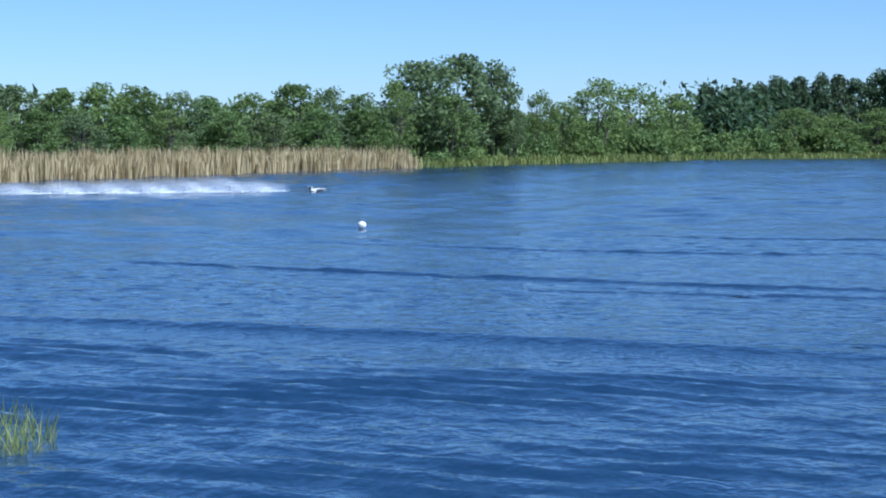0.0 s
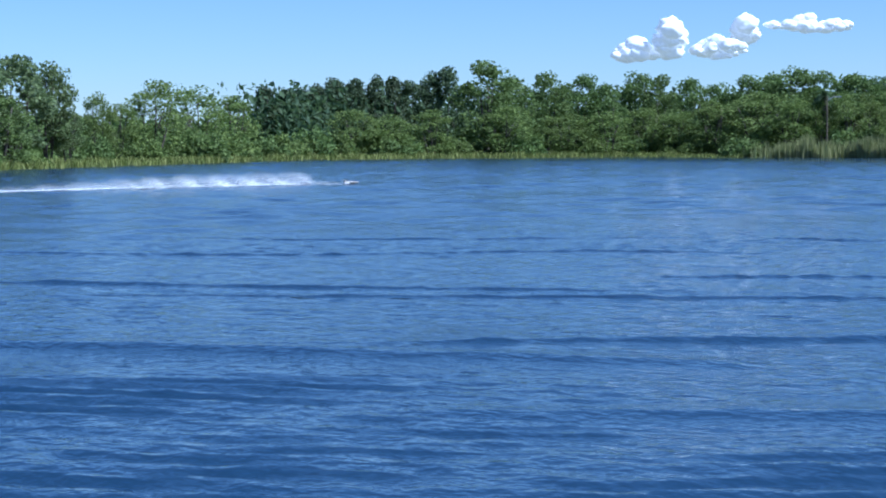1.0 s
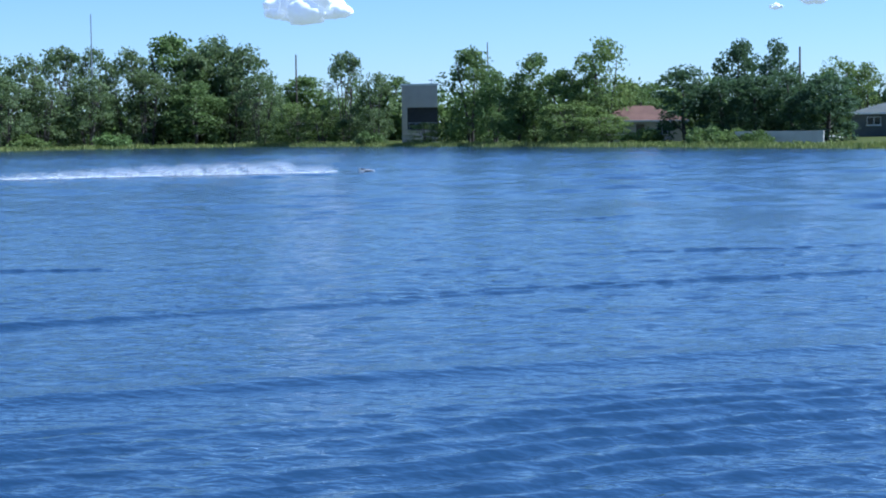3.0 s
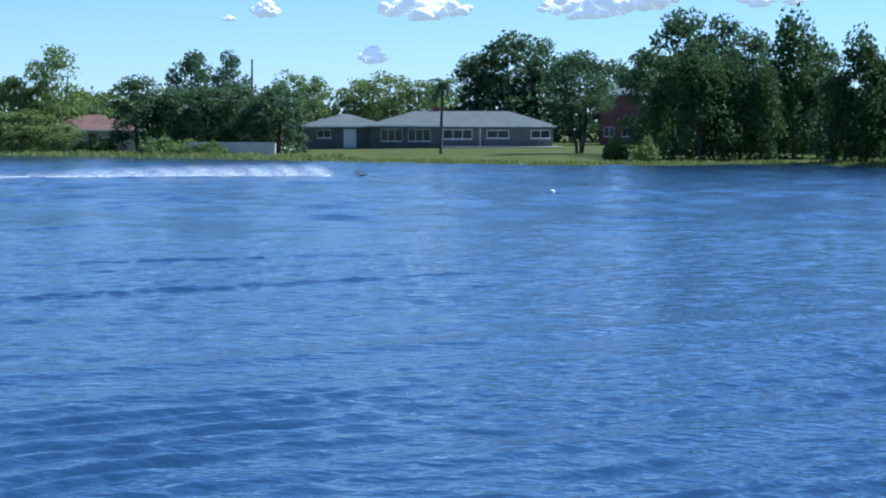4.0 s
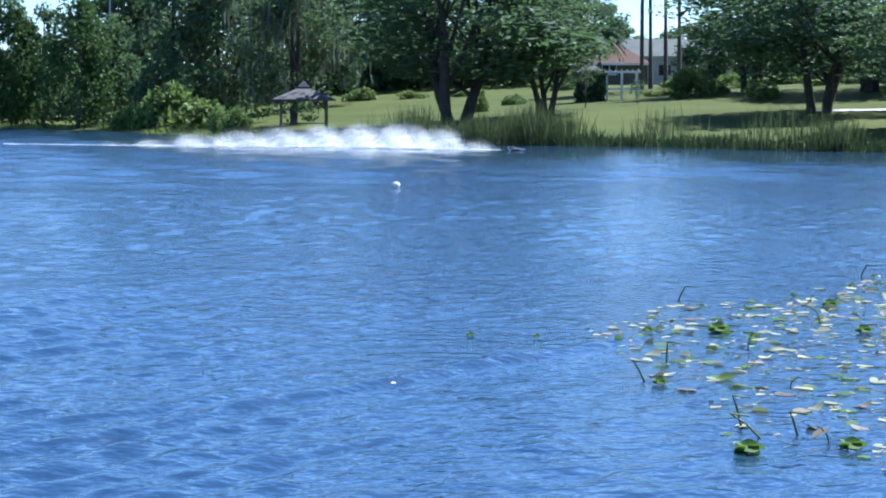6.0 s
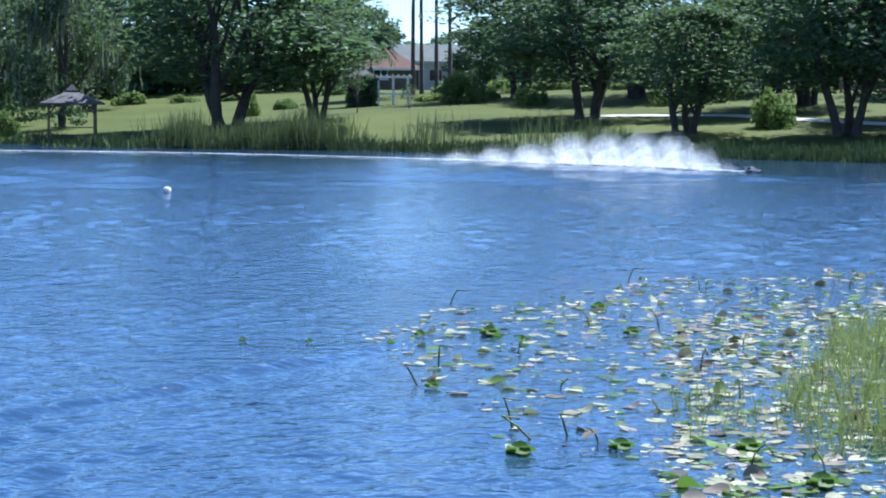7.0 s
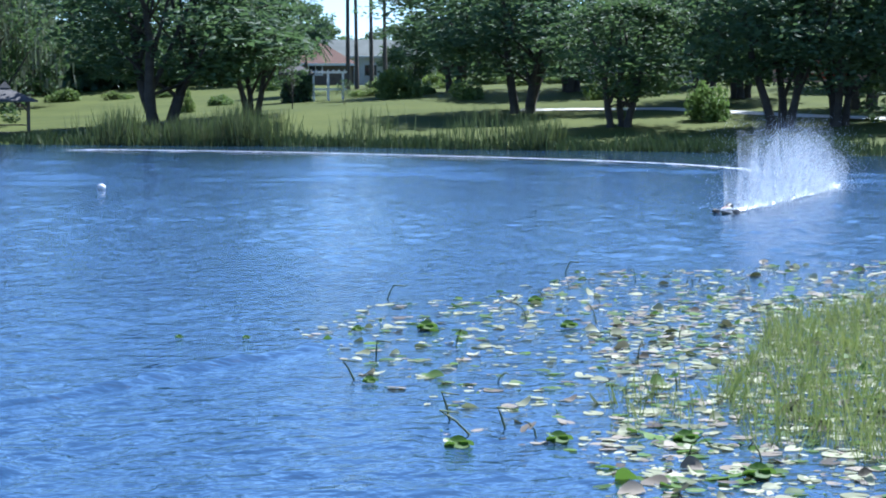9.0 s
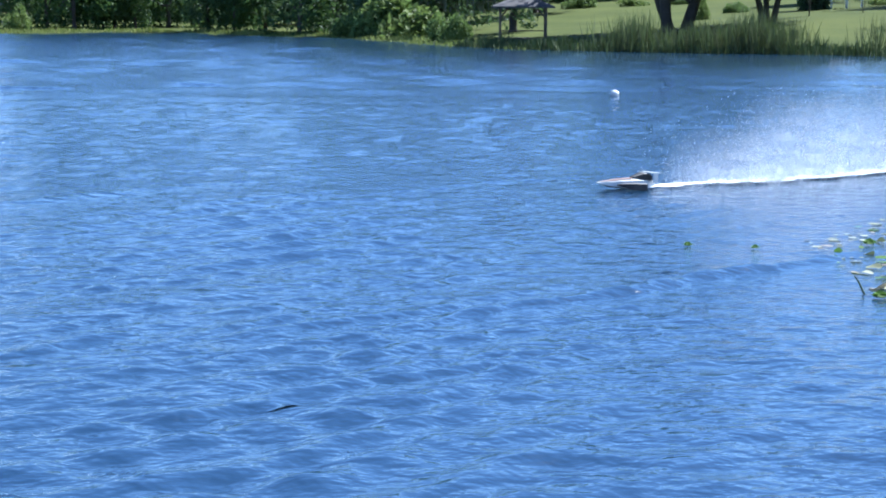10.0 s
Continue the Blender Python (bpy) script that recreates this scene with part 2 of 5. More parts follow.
def tubes(paths, sides=6):
    """Tapered tubes: each path is a list of (x, y, z, radius). Gives verts and faces."""
    vs, fs = [], []
    for path in paths:
        base = len(vs)
        for i, (x, y, z, r) in enumerate(path):
            a, b = Vector(path[max(0, i - 1)][:3]), Vector(path[min(len(path) - 1, i + 1)][:3])
            q = (b - a).to_track_quat("Z", "Y")
            for k in range(sides):
                u = 2 * math.pi * k / sides
                vs.append(Vector((x, y, z)) + q @ Vector((r * math.cos(u), r * math.sin(u), 0)))
        for i in range(len(path) - 1):
            for k in range(sides):
                k2 = (k + 1) % sides
                fs.append((base + i * sides + k, base + i * sides + k2, base + (i + 1) * sides + k2, base + (i + 1) * sides + k))
        fs.append(tuple(base + (len(path) - 1) * sides + k for k in range(sides)))
    return vs, fs


def leaf_quads(centres, size, rng, flat=0.0, droop=0.0, aspect=1.7):
    """Small pointed leaf clusters (folded four-point blades) round the centres."""
    n = len(centres)
    d = rng.normal(size=(n, 3))
    d[:, 2] = d[:, 2] * (1 - flat) - droop
    d /= np.linalg.norm(d, axis=1)[:, None] + 1e-9
    e = np.cross(d, rng.normal(size=(n, 3)))
    e /= np.linalg.norm(e, axis=1)[:, None] + 1e-9
    s = size * rng.uniform(0.6, 1.4, (n, 1))
    nrm = np.cross(d, e)
    a, c = centres - d * s * aspect / 2, centres + d * s * aspect / 2
    b, f = centres + e * s / 2 + nrm * s * 0.18, centres - e * s / 2 + nrm * s * 0.18
    v = np.stack([a, b, c, f], 1).reshape(-1, 3)
    i = np.arange(n)[:, None] * 4
    return v, np.concatenate([i, i + 1, i + 2, i + 3], 1)


# ---------------------------------------------------------------- lake and land
SHORE = np.array([(-100.5, 36.5), (-110.2, 49.8), (-126.2, 69), (-131.2, 78.3), (-144, 96.4), (-157.6, 118.5), (-174.3, 142.6), (-181.1, 176.3), (-172.9, 201.5), (-147.4, 205.2), (-122.5, 207), (-115, 239.7), (-97.6, 257.6), (-67.5, 237.4), (-35.5, 206.6), (-21.9, 191.2), (-10.3, 175.8), (0, 160.7), (9.4, 150.5), (15.1, 151.7), (22.1, 159.7), (27.4, 159.4), (32.1, 144.4), (35.7, 126.7), (34.6, 109.3), (36.3, 98.8), (41.2, 93), (46.9, 88), (50.1, 79), (54.6, 72.8), (57.5, 63.8), (64, 49.2), (60, 12), (30, 2), (8, 1.5), (-8, 1.5), (-40, -3), (-95, 6)], float)


def shore_distance(x, y):
    """Metres from the waterline, more than zero on land."""
    x, y = np.atleast_1d(np.asarray(x, float)), np.atleast_1d(np.asarray(y, float))
    best, inside = np.full(x.shape, 1e9), np.zeros(x.shape, bool)
    for a, b in zip(SHORE, np.roll(SHORE, -1, 0)):
        e = b - a
        t = np.clip(((x - a[0]) * e[0] + (y - a[1]) * e[1]) / (e @ e), 0, 1)
        best = np.minimum(best, np.hypot(x - a[0] - t * e[0], y - a[1] - t * e[1]))
        cross = (a[1] > y) != (b[1] > y)
        inside ^= cross & (x < e[0] * (y - a[1]) / (e[1] + 1e-12) + a[0])
    return np.where(inside, -best, best)


def step(a, b, v):
    u = np.clip((v - a) / (b - a), 0, 1)
    return u * u * (3 - 2 * u)


def ground(x, y):
    x, y = np.atleast_1d(np.asarray(x, float)), np.atleast_1d(np.asarray(y, float))
    d = shore_distance(x, y)
    slope = 0.017 + 0.055 * step(0.27, 0.36, x / np.maximum(np.abs(y), 1)) * step(20, 40, y)
    land = 0.1 * np.minimum(d, 1.5) / 1.5 + np.minimum(slope * np.maximum(0, d - 1.5), 3.3)
    return np.where(d < 0, np.maximum(-1.2, 0.12 * d) - 0.02, land)


def gz(x, y):
    return float(ground(x, y)[0])


def axis_steps(lo, hi, fine, far):
    inner = np.arange(lo, hi + fine, fine)
    outer = np.array([6, 14, 28, 55, 110, 250, 600, 1300, far])
    return np.concatenate([lo - outer[::-1], inner, inner[-1] + outer])


def sheet(name, xs, ys, height, material):
    gx, gy = np.meshgrid(xs, ys)
    z = height(gx.ravel(), gy.ravel())
    v = np.stack([gx.ravel(), gy.ravel(), z], 1)
    nx, ny = len(xs), len(ys)
    i = (np.arange(ny - 1)[:, None] * nx + np.arange(nx - 1)[None]).ravel()
    me = mesh_from(name, v, np.stack([i, i + 1, i + nx + 1, i + nx], 1), material, True)
    return new(name, me)


tagged(sheet("ground", axis_steps(-200, 130, 1.8, 2600), axis_steps(-30, 275, 1.8, 2600), ground, M["lawn"]),
       "mown green lawn and grassy bank round the lake", "ground", kind="structure")


def lake_surface(x, y):
    """Wind ripples: many small wave trains about one wind, in gusts; calmer among the lilies and along the banks."""
    r = np.random.default_rng(8)
    near, far = np.zeros(len(x)), np.zeros(len(x))
    gust = 0.75 + 0.25 * np.sin(x * 0.21 + 1.3 * np.sin(y * 0.13)) * np.sin(y * 0.17 + 1.1 * np.sin(x * 0.11))
    for k in range(44):
        length = 0.42 * 2.6 ** r.beta(0.9, 2.2)
        a = radians(100 + 50 * r.normal())
        f = 2 * math.pi / length
        q = x * math.cos(a) * f + y * math.sin(a) * f + r.uniform(0, 6.28)
        near += np.sin(q + 0.7 * np.sin(q * 0.13 + k)) * RIPPLE / f
    for k in range(18):
        length = r.uniform(1.7, 4.5)
        a = radians(105 + 45 * r.normal())
        f = 2 * math.pi / length
        q = x * math.cos(a) * f + y * math.sin(a) * f + r.uniform(0, 6.28)
        far += np.sin(q + 0.7 * np.sin(q * 0.13 + k)) * 1.3 * RIPPLE / f
    inner = step(-44, -32, x) * step(40, 32, x) * step(58, 40, y)
    z = (near * inner + far * (1 - inner) * step(190, 150, y)) * step(1, 4, y)
    calm = 1 - 0.8 * step(9.0, 5.0, np.hypot(x - 13.5, (y - 14.5) * 0.8))
    calm *= 0.12 + 0.88 * step(34, 56, np.hypot(x - 74, y - 96))
    return z * gust * calm


RIPPLE = 0.019
tagged(sheet("water", np.concatenate([[-420, -300, -220], np.arange(-172, -44, 0.5), np.arange(-44, 40, 0.17), np.arange(40, 72, 0.5), [90, 140, 260]]), np.concatenate([[-150, -60, -20], np.arange(0, 58, 0.17), np.arange(58, 190, 0.45), [200, 220, 250, 290, 420]]), lake_surface, M["water"]),
       "rippled deep blue lake water", "water", kind="structure")

# ---------------------------------------------------------------- plants
# kind: leaf material, crown foot, widest height, top taper, clumps, leaves, leaf size, trunks, trunk radius, words, category
KINDS = {
    "broad": ("broad", 0.0, 0.42, 0.7, 60, 4700, 0.215, 2, 0.16, "leafy mid-green tree in the lakeside wood", "tree"),
    "oak": ("oak", 0.05, 0.50, 0.75, 55, 4700, 0.215, 1, 0.20, "dark green oak with a dense rounded crown", "tree"),
    "grove": ("slender", 0.20, 0.58, 0.8, 50, 4200, 0.22, 4, 0.12, "tall dark tree with bare trunks below its crown", "tree"),
    "willow": ("willow", 0.0, 0.38, 0.7, 50, 3800, 0.19, 3, 0.09, "light green willow shrub on the bank", "tree"),
    "pine": ("pine", 0.10, 0.45, 0.5, 46, 3000, 0.26, 1, 0.14, "dark pine standing behind the shore thicket", "tree"),
    "slender": ("slender", 0.0, 0.50, 0.75, 64, 3800, 0.19, 5, 0.07, "thin-stemmed grey-green tree with sparse leaves", "tree"),
    "cedar": ("cedar", 0.0, 0.30, 0.35, 60, 5000, 0.22, 1, 0.18, "dense dark conical tree reaching to the water", "tree"),
    "lawn_oak": ("oak", 0.28, 0.60, 0.85, 80, 8500, 0.15, 3, 0.13, "spreading dark oak with forked trunks on the lawn", "tree"),
    "moss_oak": ("oak", 0.06, 0.55, 0.8, 60, 5200, 0.17, 2, 0.18, "old oak hung with grey moss", "tree"),
    "small_tree": ("oak", 0.35, 0.65, 0.8, 14, 900, 0.20, 2, 0.07, "small round-headed garden tree", "tree"),
}
PROTO_H, PROTO_R = 10.0, 3.0


def plant_meshes(kind, seed):
    leaf, foot, wide, top, clumps, leaves, size, trunks, tr, words, cat = KINDS[kind]
    rng = np.random.default_rng(seed)
    zs = foot + (1 - foot) * rng.beta(1.3, 1.1, clumps)

    def girth(z):
        up = (z - wide) / (1 - wide)
        low = (wide - z) / max(wide - foot, 0.05)
        return np.where(z > wide, np.sqrt(np.maximum(0, 1 - np.abs(up) ** (1 + top * 1.3))), 1 - (0.25 if foot < 0.15 else 0.5) * np.clip(low, 0, 1) ** 2)

    ang = rng.uniform(0, 2 * math.pi, clumps)
    rad = girth(zs) * rng.uniform(0.45, 0.98, clumps)
    c = np.stack([rad * np.cos(ang) * PROTO_R, rad * np.sin(ang) * PROTO_R, zs * PROTO_H * 0.97], 1)
    # one leader clump makes the tip
    c[0] = (rng.normal() * 0.4, rng.normal() * 0.4, PROTO_H * 0.95)
    cs = PROTO_R * rng.uniform(0.22, 0.46, clumps) * (0.8 if kind == "slender" else 1)
    which = rng.integers(0, clumps, leaves)
    off = rng.normal(size=(leaves, 3))
    off /= np.linalg.norm(off, axis=1)[:, None]
    off *= (rng.uniform(0.15, 1, (leaves, 1)) ** 0.45) * cs[which][:, None]
    off[:, 2] *= 0.8 if kind != "cedar" else 1.5
    pts = c[which] + off
    pts[:, 2] = np.maximum(pts[:, 2], 0.05)
    v, f = leaf_quads(pts, size, rng, droop=0.5 if kind in ("willow", "slender") else 0.15)
    crown = mesh_from(kind + "_crown", v, f, M[leaf])
    paths = []
    for k in range(trunks):
        a = 2 * math.pi * (k + rng.uniform(0, 0.6)) / trunks
        sp = 0.25 + 0.12 * trunks if trunks > 1 else 0.0
        lean = rng.uniform(0.3, 0.9) if trunks > 1 else 0.25
        h = PROTO_H * rng.uniform(0.72, 0.9)
        path = [(math.cos(a) * (sp * 0.5 + lean * PROTO_R * 0.6 * u ** 1.4), math.sin(a) * (sp * 0.5 + lean * PROTO_R * 0.6 * u ** 1.4) + 0.15 * math.sin(5 * u + k),
                 u * h - (0.3 if u == 0 else 0), tr * (1.35 if u == 0 else 1.0) * (1 - 0.85 * u) + 0.02) for u in (0, 0.06, 0.2, 0.4, 0.6, 0.8, 1)]
        paths.append(path)
        for j in range(5):
            i = int(rng.integers(0, clumps))
            s = path[int(rng.integers(2, 6))]
            e = c[i]
            m1 = [(s[q] + e[q]) / 2 for q in range(3)]
            paths.append([(s[0], s[1], s[2], s[3] * 0.6), (m1[0], m1[1], m1[2] - 0.2, s[3] * 0.4), (e[0], e[1], e[2], 0.02)])
    v, f = tubes(paths)
    trunk = mesh_from(kind + "_trunk", v, f, M["bark_dark"] if kind in ("grove", "lawn_oak", "moss_oak", "oak") else M["bark"], True)
    moss = None
    if kind == "moss_oak":
        n = 900
        base = c[rng.integers(0, clumps, n)] + rng.normal(size=(n, 3)) * 0.6
        ln = rng.uniform(0.5, 2.0, n)
        w = 0.07
        a = rng.uniform(0, math.pi, n)
        dx, dy = np.cos(a) * w, np.sin(a) * w
        v = np.stack([base + np.stack([-dx, -dy, 0 * dx], 1), base + np.stack([dx, dy, 0 * dx], 1), base + np.stack([rng.normal(size=n) * 0.1, rng.normal(size=n) * 0.1, -ln], 1)], 1).reshape(-1, 3)
        v[:, 2] = np.maximum(v[:, 2], 1.2)
        moss = mesh_from("moss_strands", v, np.arange(3 * n).reshape(n, 3), M["moss"])
    return trunk, crown, moss


PROTOS, planted = {}, [0]


def plant_row(kind, rows):
    """Trees or bushes of one kind: x, y, height, half width, in metres."""
    for x, y, h, r in rows:
        planted[0] += 1
        k = planted[0]
        rng = random.Random(k)
        base = pose(x, y, gz(x, y) - 0.04, 0, 0, rng.uniform(0, 360))
        if kind == "bush":
            key = ("bush", k % 4)
            if key not in PROTOS:
                PROTOS[key] = bush_mesh(k % 4)
            ob = new("bush", PROTOS[key])
            ob.matrix_basis = base @ Matrix.Diagonal((r / 1.5, r / 1.5, h / 2.0, 1))
            tagged(ob, "rounded green bush growing on the bank", "bush", "bushes on the bank")
            continue
        key = (kind, k % 3)
        if key not in PROTOS:
            PROTOS[key] = plant_meshes(kind, 100 + 7 * len(PROTOS))
        trunk, crown, moss = PROTOS[key]
        ob = thing("tree", base @ Matrix.Diagonal((r / PROTO_R * 1.12, r / PROTO_R * 1.12, h / PROTO_H, 1)), KINDS[kind][9], "tree", kind.replace("_", " ") + " trees")
        child("trunk", trunk, ob)
        child("crown", crown, ob)
        if moss:
            child("moss", moss, ob, label="hanging grey moss strands")


def bush_mesh(seed):
    rng = np.random.default_rng(500 + seed)
    n, k = 1500, 16
    c = rng.normal(size=(k, 3)) * (0.75, 0.75, 0.4)
    c[:, 2] = np.abs(c[:, 2]) + 0.3
    c *= np.minimum(1, 1.15 / np.maximum(np.linalg.norm(c, axis=1), 0.01))[:, None]
    which = rng.integers(0, k, n)
    off = rng.normal(size=(n, 3))
    off *= rng.uniform(0.3, 1, (n, 1)) ** 0.5 * 0.55 / np.linalg.norm(off, axis=1)[:, None]
    p = c[which] + off
    p[:, 2] = np.abs(p[:, 2]) * 1.15
    v, f = leaf_quads(p, 0.16, rng, droop=0.1)
    stems = [[(0, 0, -0.1, 0.05), (q[0] * 0.4, q[1] * 0.4, q[2] * 0.5, 0.035), (q[0], q[1], q[2], 0.012)] for q in c[:7]]
    tv, tf = tubes(stems, 4)
    me = mesh_from("bush", list(map(tuple, v)) + [tuple(q) for q in tv], [tuple(q) for q in f] + [tuple(i + len(v) for i in q) for q in tf], M["willow"] if seed % 2 else M["broad"])
    return me


def blades(name, line, inner, outer, height, count, material, label, lean=0.18, width=0.05, seed=1, clump=0.0, category="reeds", tops=0.0):
    """Upright blades along a line of shore points: inner and outer are metres from the line, towards the lake and the land."""
    rng = np.random.default_rng(seed)
    pts = np.array(line, float)
    seg = np.linalg.norm(np.diff(pts, axis=0), axis=1)
    u = rng.uniform(0, seg.sum(), count)
    if clump:
        cen = rng.uniform(0, seg.sum(), max(3, int(seg.sum() / clump)))
        u = np.clip(cen[rng.integers(0, len(cen), count)] + rng.normal(size=count) * clump * 0.55, 0, seg.sum() - 1e-3)
    i = np.clip(np.searchsorted(np.cumsum(seg), u), 0, len(seg) - 1)
    w = (u - np.concatenate([[0], np.cumsum(seg)])[i]) / seg[i]
    p = pts[i] + (pts[i + 1] - pts[i]) * w[:, None]
    d = (pts[i + 1] - pts[i]) / seg[i][:, None]
    nrm = np.stack([d[:, 1], -d[:, 0]], 1)      # towards the lake for shores listed clockwise
    p = p + nrm * rng.uniform(-outer, inner, count)[:, None]
    z = np.maximum(ground(p[:, 0], p[:, 1]), -0.25)
    hgt = height * rng.uniform(0.55, 1.1, count) * (1 + 0.18 * np.sin(u * 0.9) + 0.12 * np.sin(u * 2.3 + 1))
    a = rng.uniform(0, math.pi, count)
    dx = np.stack([np.cos(a), np.sin(a), 0 * a], 1) * width / 2
    b = np.stack([p[:, 0], p[:, 1], z], 1)
    tip = b + np.stack([rng.normal(size=count) * lean * hgt, rng.normal(size=count) * lean * hgt, hgt], 1)
    mid = b * 0.45 + tip * 0.55
    mid[:, 2] += 0.06 * hgt
    v = np.stack([b - dx, b + dx, mid + dx, mid - dx, tip], 1).reshape(-1, 3)
    j = np.arange(count)[:, None] * 5
    faces = np.concatenate([j, j + 1, j + 2, j + 3], 1).tolist() + np.concatenate([j + 3, j + 2, j + 4], 1).tolist()
    return tagged(new(name, mesh_from(name, v, faces, material)), label, category, kind="stuff")


plant_row('willow', [(-120.3, 39.9, 4.9, 2), (-125.8, 52.8, 5.5, 2.1), (-134.9, 68.3, 5.2, 2.1), (-111.6, 40.5, 3.7, 1.4), (-120.4, 55.1, 3.8, 1.5), (-139.1, 83.1, 6.6, 1.5), (-162.3, 112.9, 6.4, 1.6), (-162.2, 115.4, 5.5, 2.2), (-167.9, 123.8, 7.9, 3.1), (-175.1, 134.4, 7.6, 3.3), (-183.8, 146.2, 7, 3.2)])
plant_row('broad', [(-118.8, 41.8, 4.9, 2), (-120.1, 47.8, 4.8, 1.8), (-128.4, 56.6, 5.4, 1.9), (-132.7, 64.1, 4.8, 1.8), (-142.6, 76, 6.1, 2.2), (-144.9, 83.4, 5.5, 1.8), (-114.1, 44.1, 3.6, 1.4), (-117.5, 50.9, 3.4, 1.4), (-126, 62.1, 3.7, 1.5), (-135.7, 74.3, 4.1, 1.7), (-142.9, 90.1, 5.5, 2.5)])
plant_row('slender', [(-120.9, 45.3, 5.2, 2), (-127.9, 59.4, 5.1, 1.8), (-146, 80.9, 6, 2), (-114.9, 47.1, 3.5, 1.4), (-130.8, 68, 3.8, 1.6), (-153.1, 103.4, 4.8, 1.5)])
plant_row('grove', [(-144.4, 88.3, 8.2, 2.8), (-147.5, 94.4, 9, 2.9), (-153.5, 101.7, 8.7, 2.2)])
plant_row('bush', [(-152.9, 106.1, 2.9, 1.8), (-158.7, 115.8, 2.7, 1.9), (-167.1, 128.5, 3.8, 3.1), (-174.3, 139.2, 3.5, 2.7), (-179.5, 148, 3.1, 2.5), (-181, 155, 3.4, 3.1), (-182.9, 161.1, 2.8, 2.3), (-184.4, 167.4, 4.4, 3.4), (-185.2, 173.1, 3.5, 2.8), (-135.6, 82, 1.7, 1.5), (-138.3, 86.2, 1.4, 1.3), (-143.7, 93.6, 1.5, 1.6)])
plant_row('pine', [(-206, 169.1, 8.3, 2), (-206.7, 173.2, 8.1, 1.8), (-210.1, 180.7, 8.5, 1.9), (-211.4, 185.4, 9.7, 1.9)])
plant_row('pine', [(-211.4, 189.1, 9.7, 2.1), (-210.8, 192.6, 10.1, 1.9), (-212.8, 197.6, 10, 2), (-212.5, 200.5, 9.6, 2), (-211.4, 203.6, 10.7, 2.2), (-209.6, 204.9, 11.4, 2.4), (-210.4, 184.8, 9.4, 1.9), (-209.4, 180.6, 8.8, 1.8), (-209.3, 177.6, 8.3, 1.8)])
plant_row('broad', [(-187.4, 190.1, 11.6, 4.1), (-188.9, 196.4, 10, 3.4), (-189.1, 203.6, 10.7, 3.1), (-189.6, 211, 10.3, 3.2), (-186.8, 212.6, 9.2, 2.4), (-186.7, 219, 10.8, 3.1), (-181.7, 217.8, 10.2, 2.5), (-175.7, 217, 9.8, 2.7), (-173.6, 220.1, 9.1, 2.7), (-170.3, 222.4, 9.9, 3.4), (-168.9, 225.6, 10.3, 3.4), (-164.1, 223.7, 11, 3.8), (-161.5, 226.7, 10.3, 3.6), (-155.5, 224.8, 10, 3.4), (-150.8, 222.4, 9.4, 3)])
plant_row('willow', [(-186, 166.3, 5.6, 3), (-185, 171.2, 5, 3), (-185.1, 178, 5.8, 3.1), (-182.6, 188.8, 6.2, 3.3), (-179.4, 197, 5.2, 3.7), (-177.2, 201.8, 5.7, 3.8), (-176.5, 209.1, 6.1, 3.9), (-171.1, 208.5, 5.7, 3.5), (-166.1, 209.9, 6.8, 4), (-159.9, 210.6, 7.8, 4.4), (-154.3, 210.1, 7.2, 3.6), (-152.1, 213.3, 6.7, 3.2), (-149, 213.8, 7.5, 2.9)])
plant_row('bush', [(-179.9, 151, 3.6, 2.5), (-180.4, 154.7, 4.4, 2.8), (-182.1, 160.3, 3.6, 2.6), (-182.4, 168.7, 3, 2.7), (-183.8, 180.6, 3.4, 2.8), (-180.6, 189.9, 3.1, 2.9), (-177.5, 198.2, 2.8, 3), (-175.1, 205.1, 3.1, 3.1), (-168.2, 206.8, 2.8, 3.1), (-157.3, 204, 3, 3.1)])
plant_row('oak', [(-151.8, 225.7, 9.3, 2.5), (-149, 229.1, 10.5, 3.6), (-144.8, 226.9, 9.6, 2.6), (-31.5, 215.8, 7.8, 3), (-26.8, 221.8, 10.4, 2.4), (-22.2, 216.5, 10.1, 2.2), (-27.6, 216.3, 6.5, 3), (-23.8, 213.6, 6.6, 3.2), (-20, 210.3, 6.7, 2.9), (-16.4, 207.9, 6.6, 3.1)])
plant_row('willow', [(-147.8, 217.1, 7.5, 2.2), (-127.9, 225.7, 8, 4.7), (-126.5, 232.5, 6.8, 3.3), (-130.2, 219.6, 3.9, 2.1), (-44.4, 221.2, 4.6, 3.7), (-39.9, 217.1, 3.2, 3), (-88.1, 256.2, 5.4, 3.4), (-83.5, 253.3, 4.9, 3), (-66, 240.2, 2.7, 2.4), (-42.6, 228.6, 11.4, 3.5), (-19.3, 260.6, 9, 2.8), (-15.7, 257.4, 8.4, 2.4), (-10.7, 260.7, 8, 3.2), (-7.1, 257.2, 8.7, 3.8), (-2.4, 253.2, 7.7, 3.8)])
plant_row('slender', [(-123.8, 240, 13.2, 3.7), (-122.1, 246.9, 11.9, 3.4), (-120.1, 254.4, 13.2, 3.5), (-116.9, 257.9, 13, 3.1), (-113.7, 261.3, 13, 3.6), (-121.3, 240, 9.1, 3.3), (-119.5, 247.6, 8.4, 3.4), (-115.3, 252.1, 9.1, 3.5), (-110.1, 259.9, 9.9, 3.5), (-104.6, 270.1, 14.7, 4.4), (-99.1, 268.8, 13.5, 3.6), (-106.4, 266.6, 12.7, 4), (-100.7, 267.5, 10.7, 3.6), (-95.3, 263.2, 9.5, 3.1), (-80.7, 254.7, 11.8, 2.6), (-76.4, 253.3, 9, 2.2)])
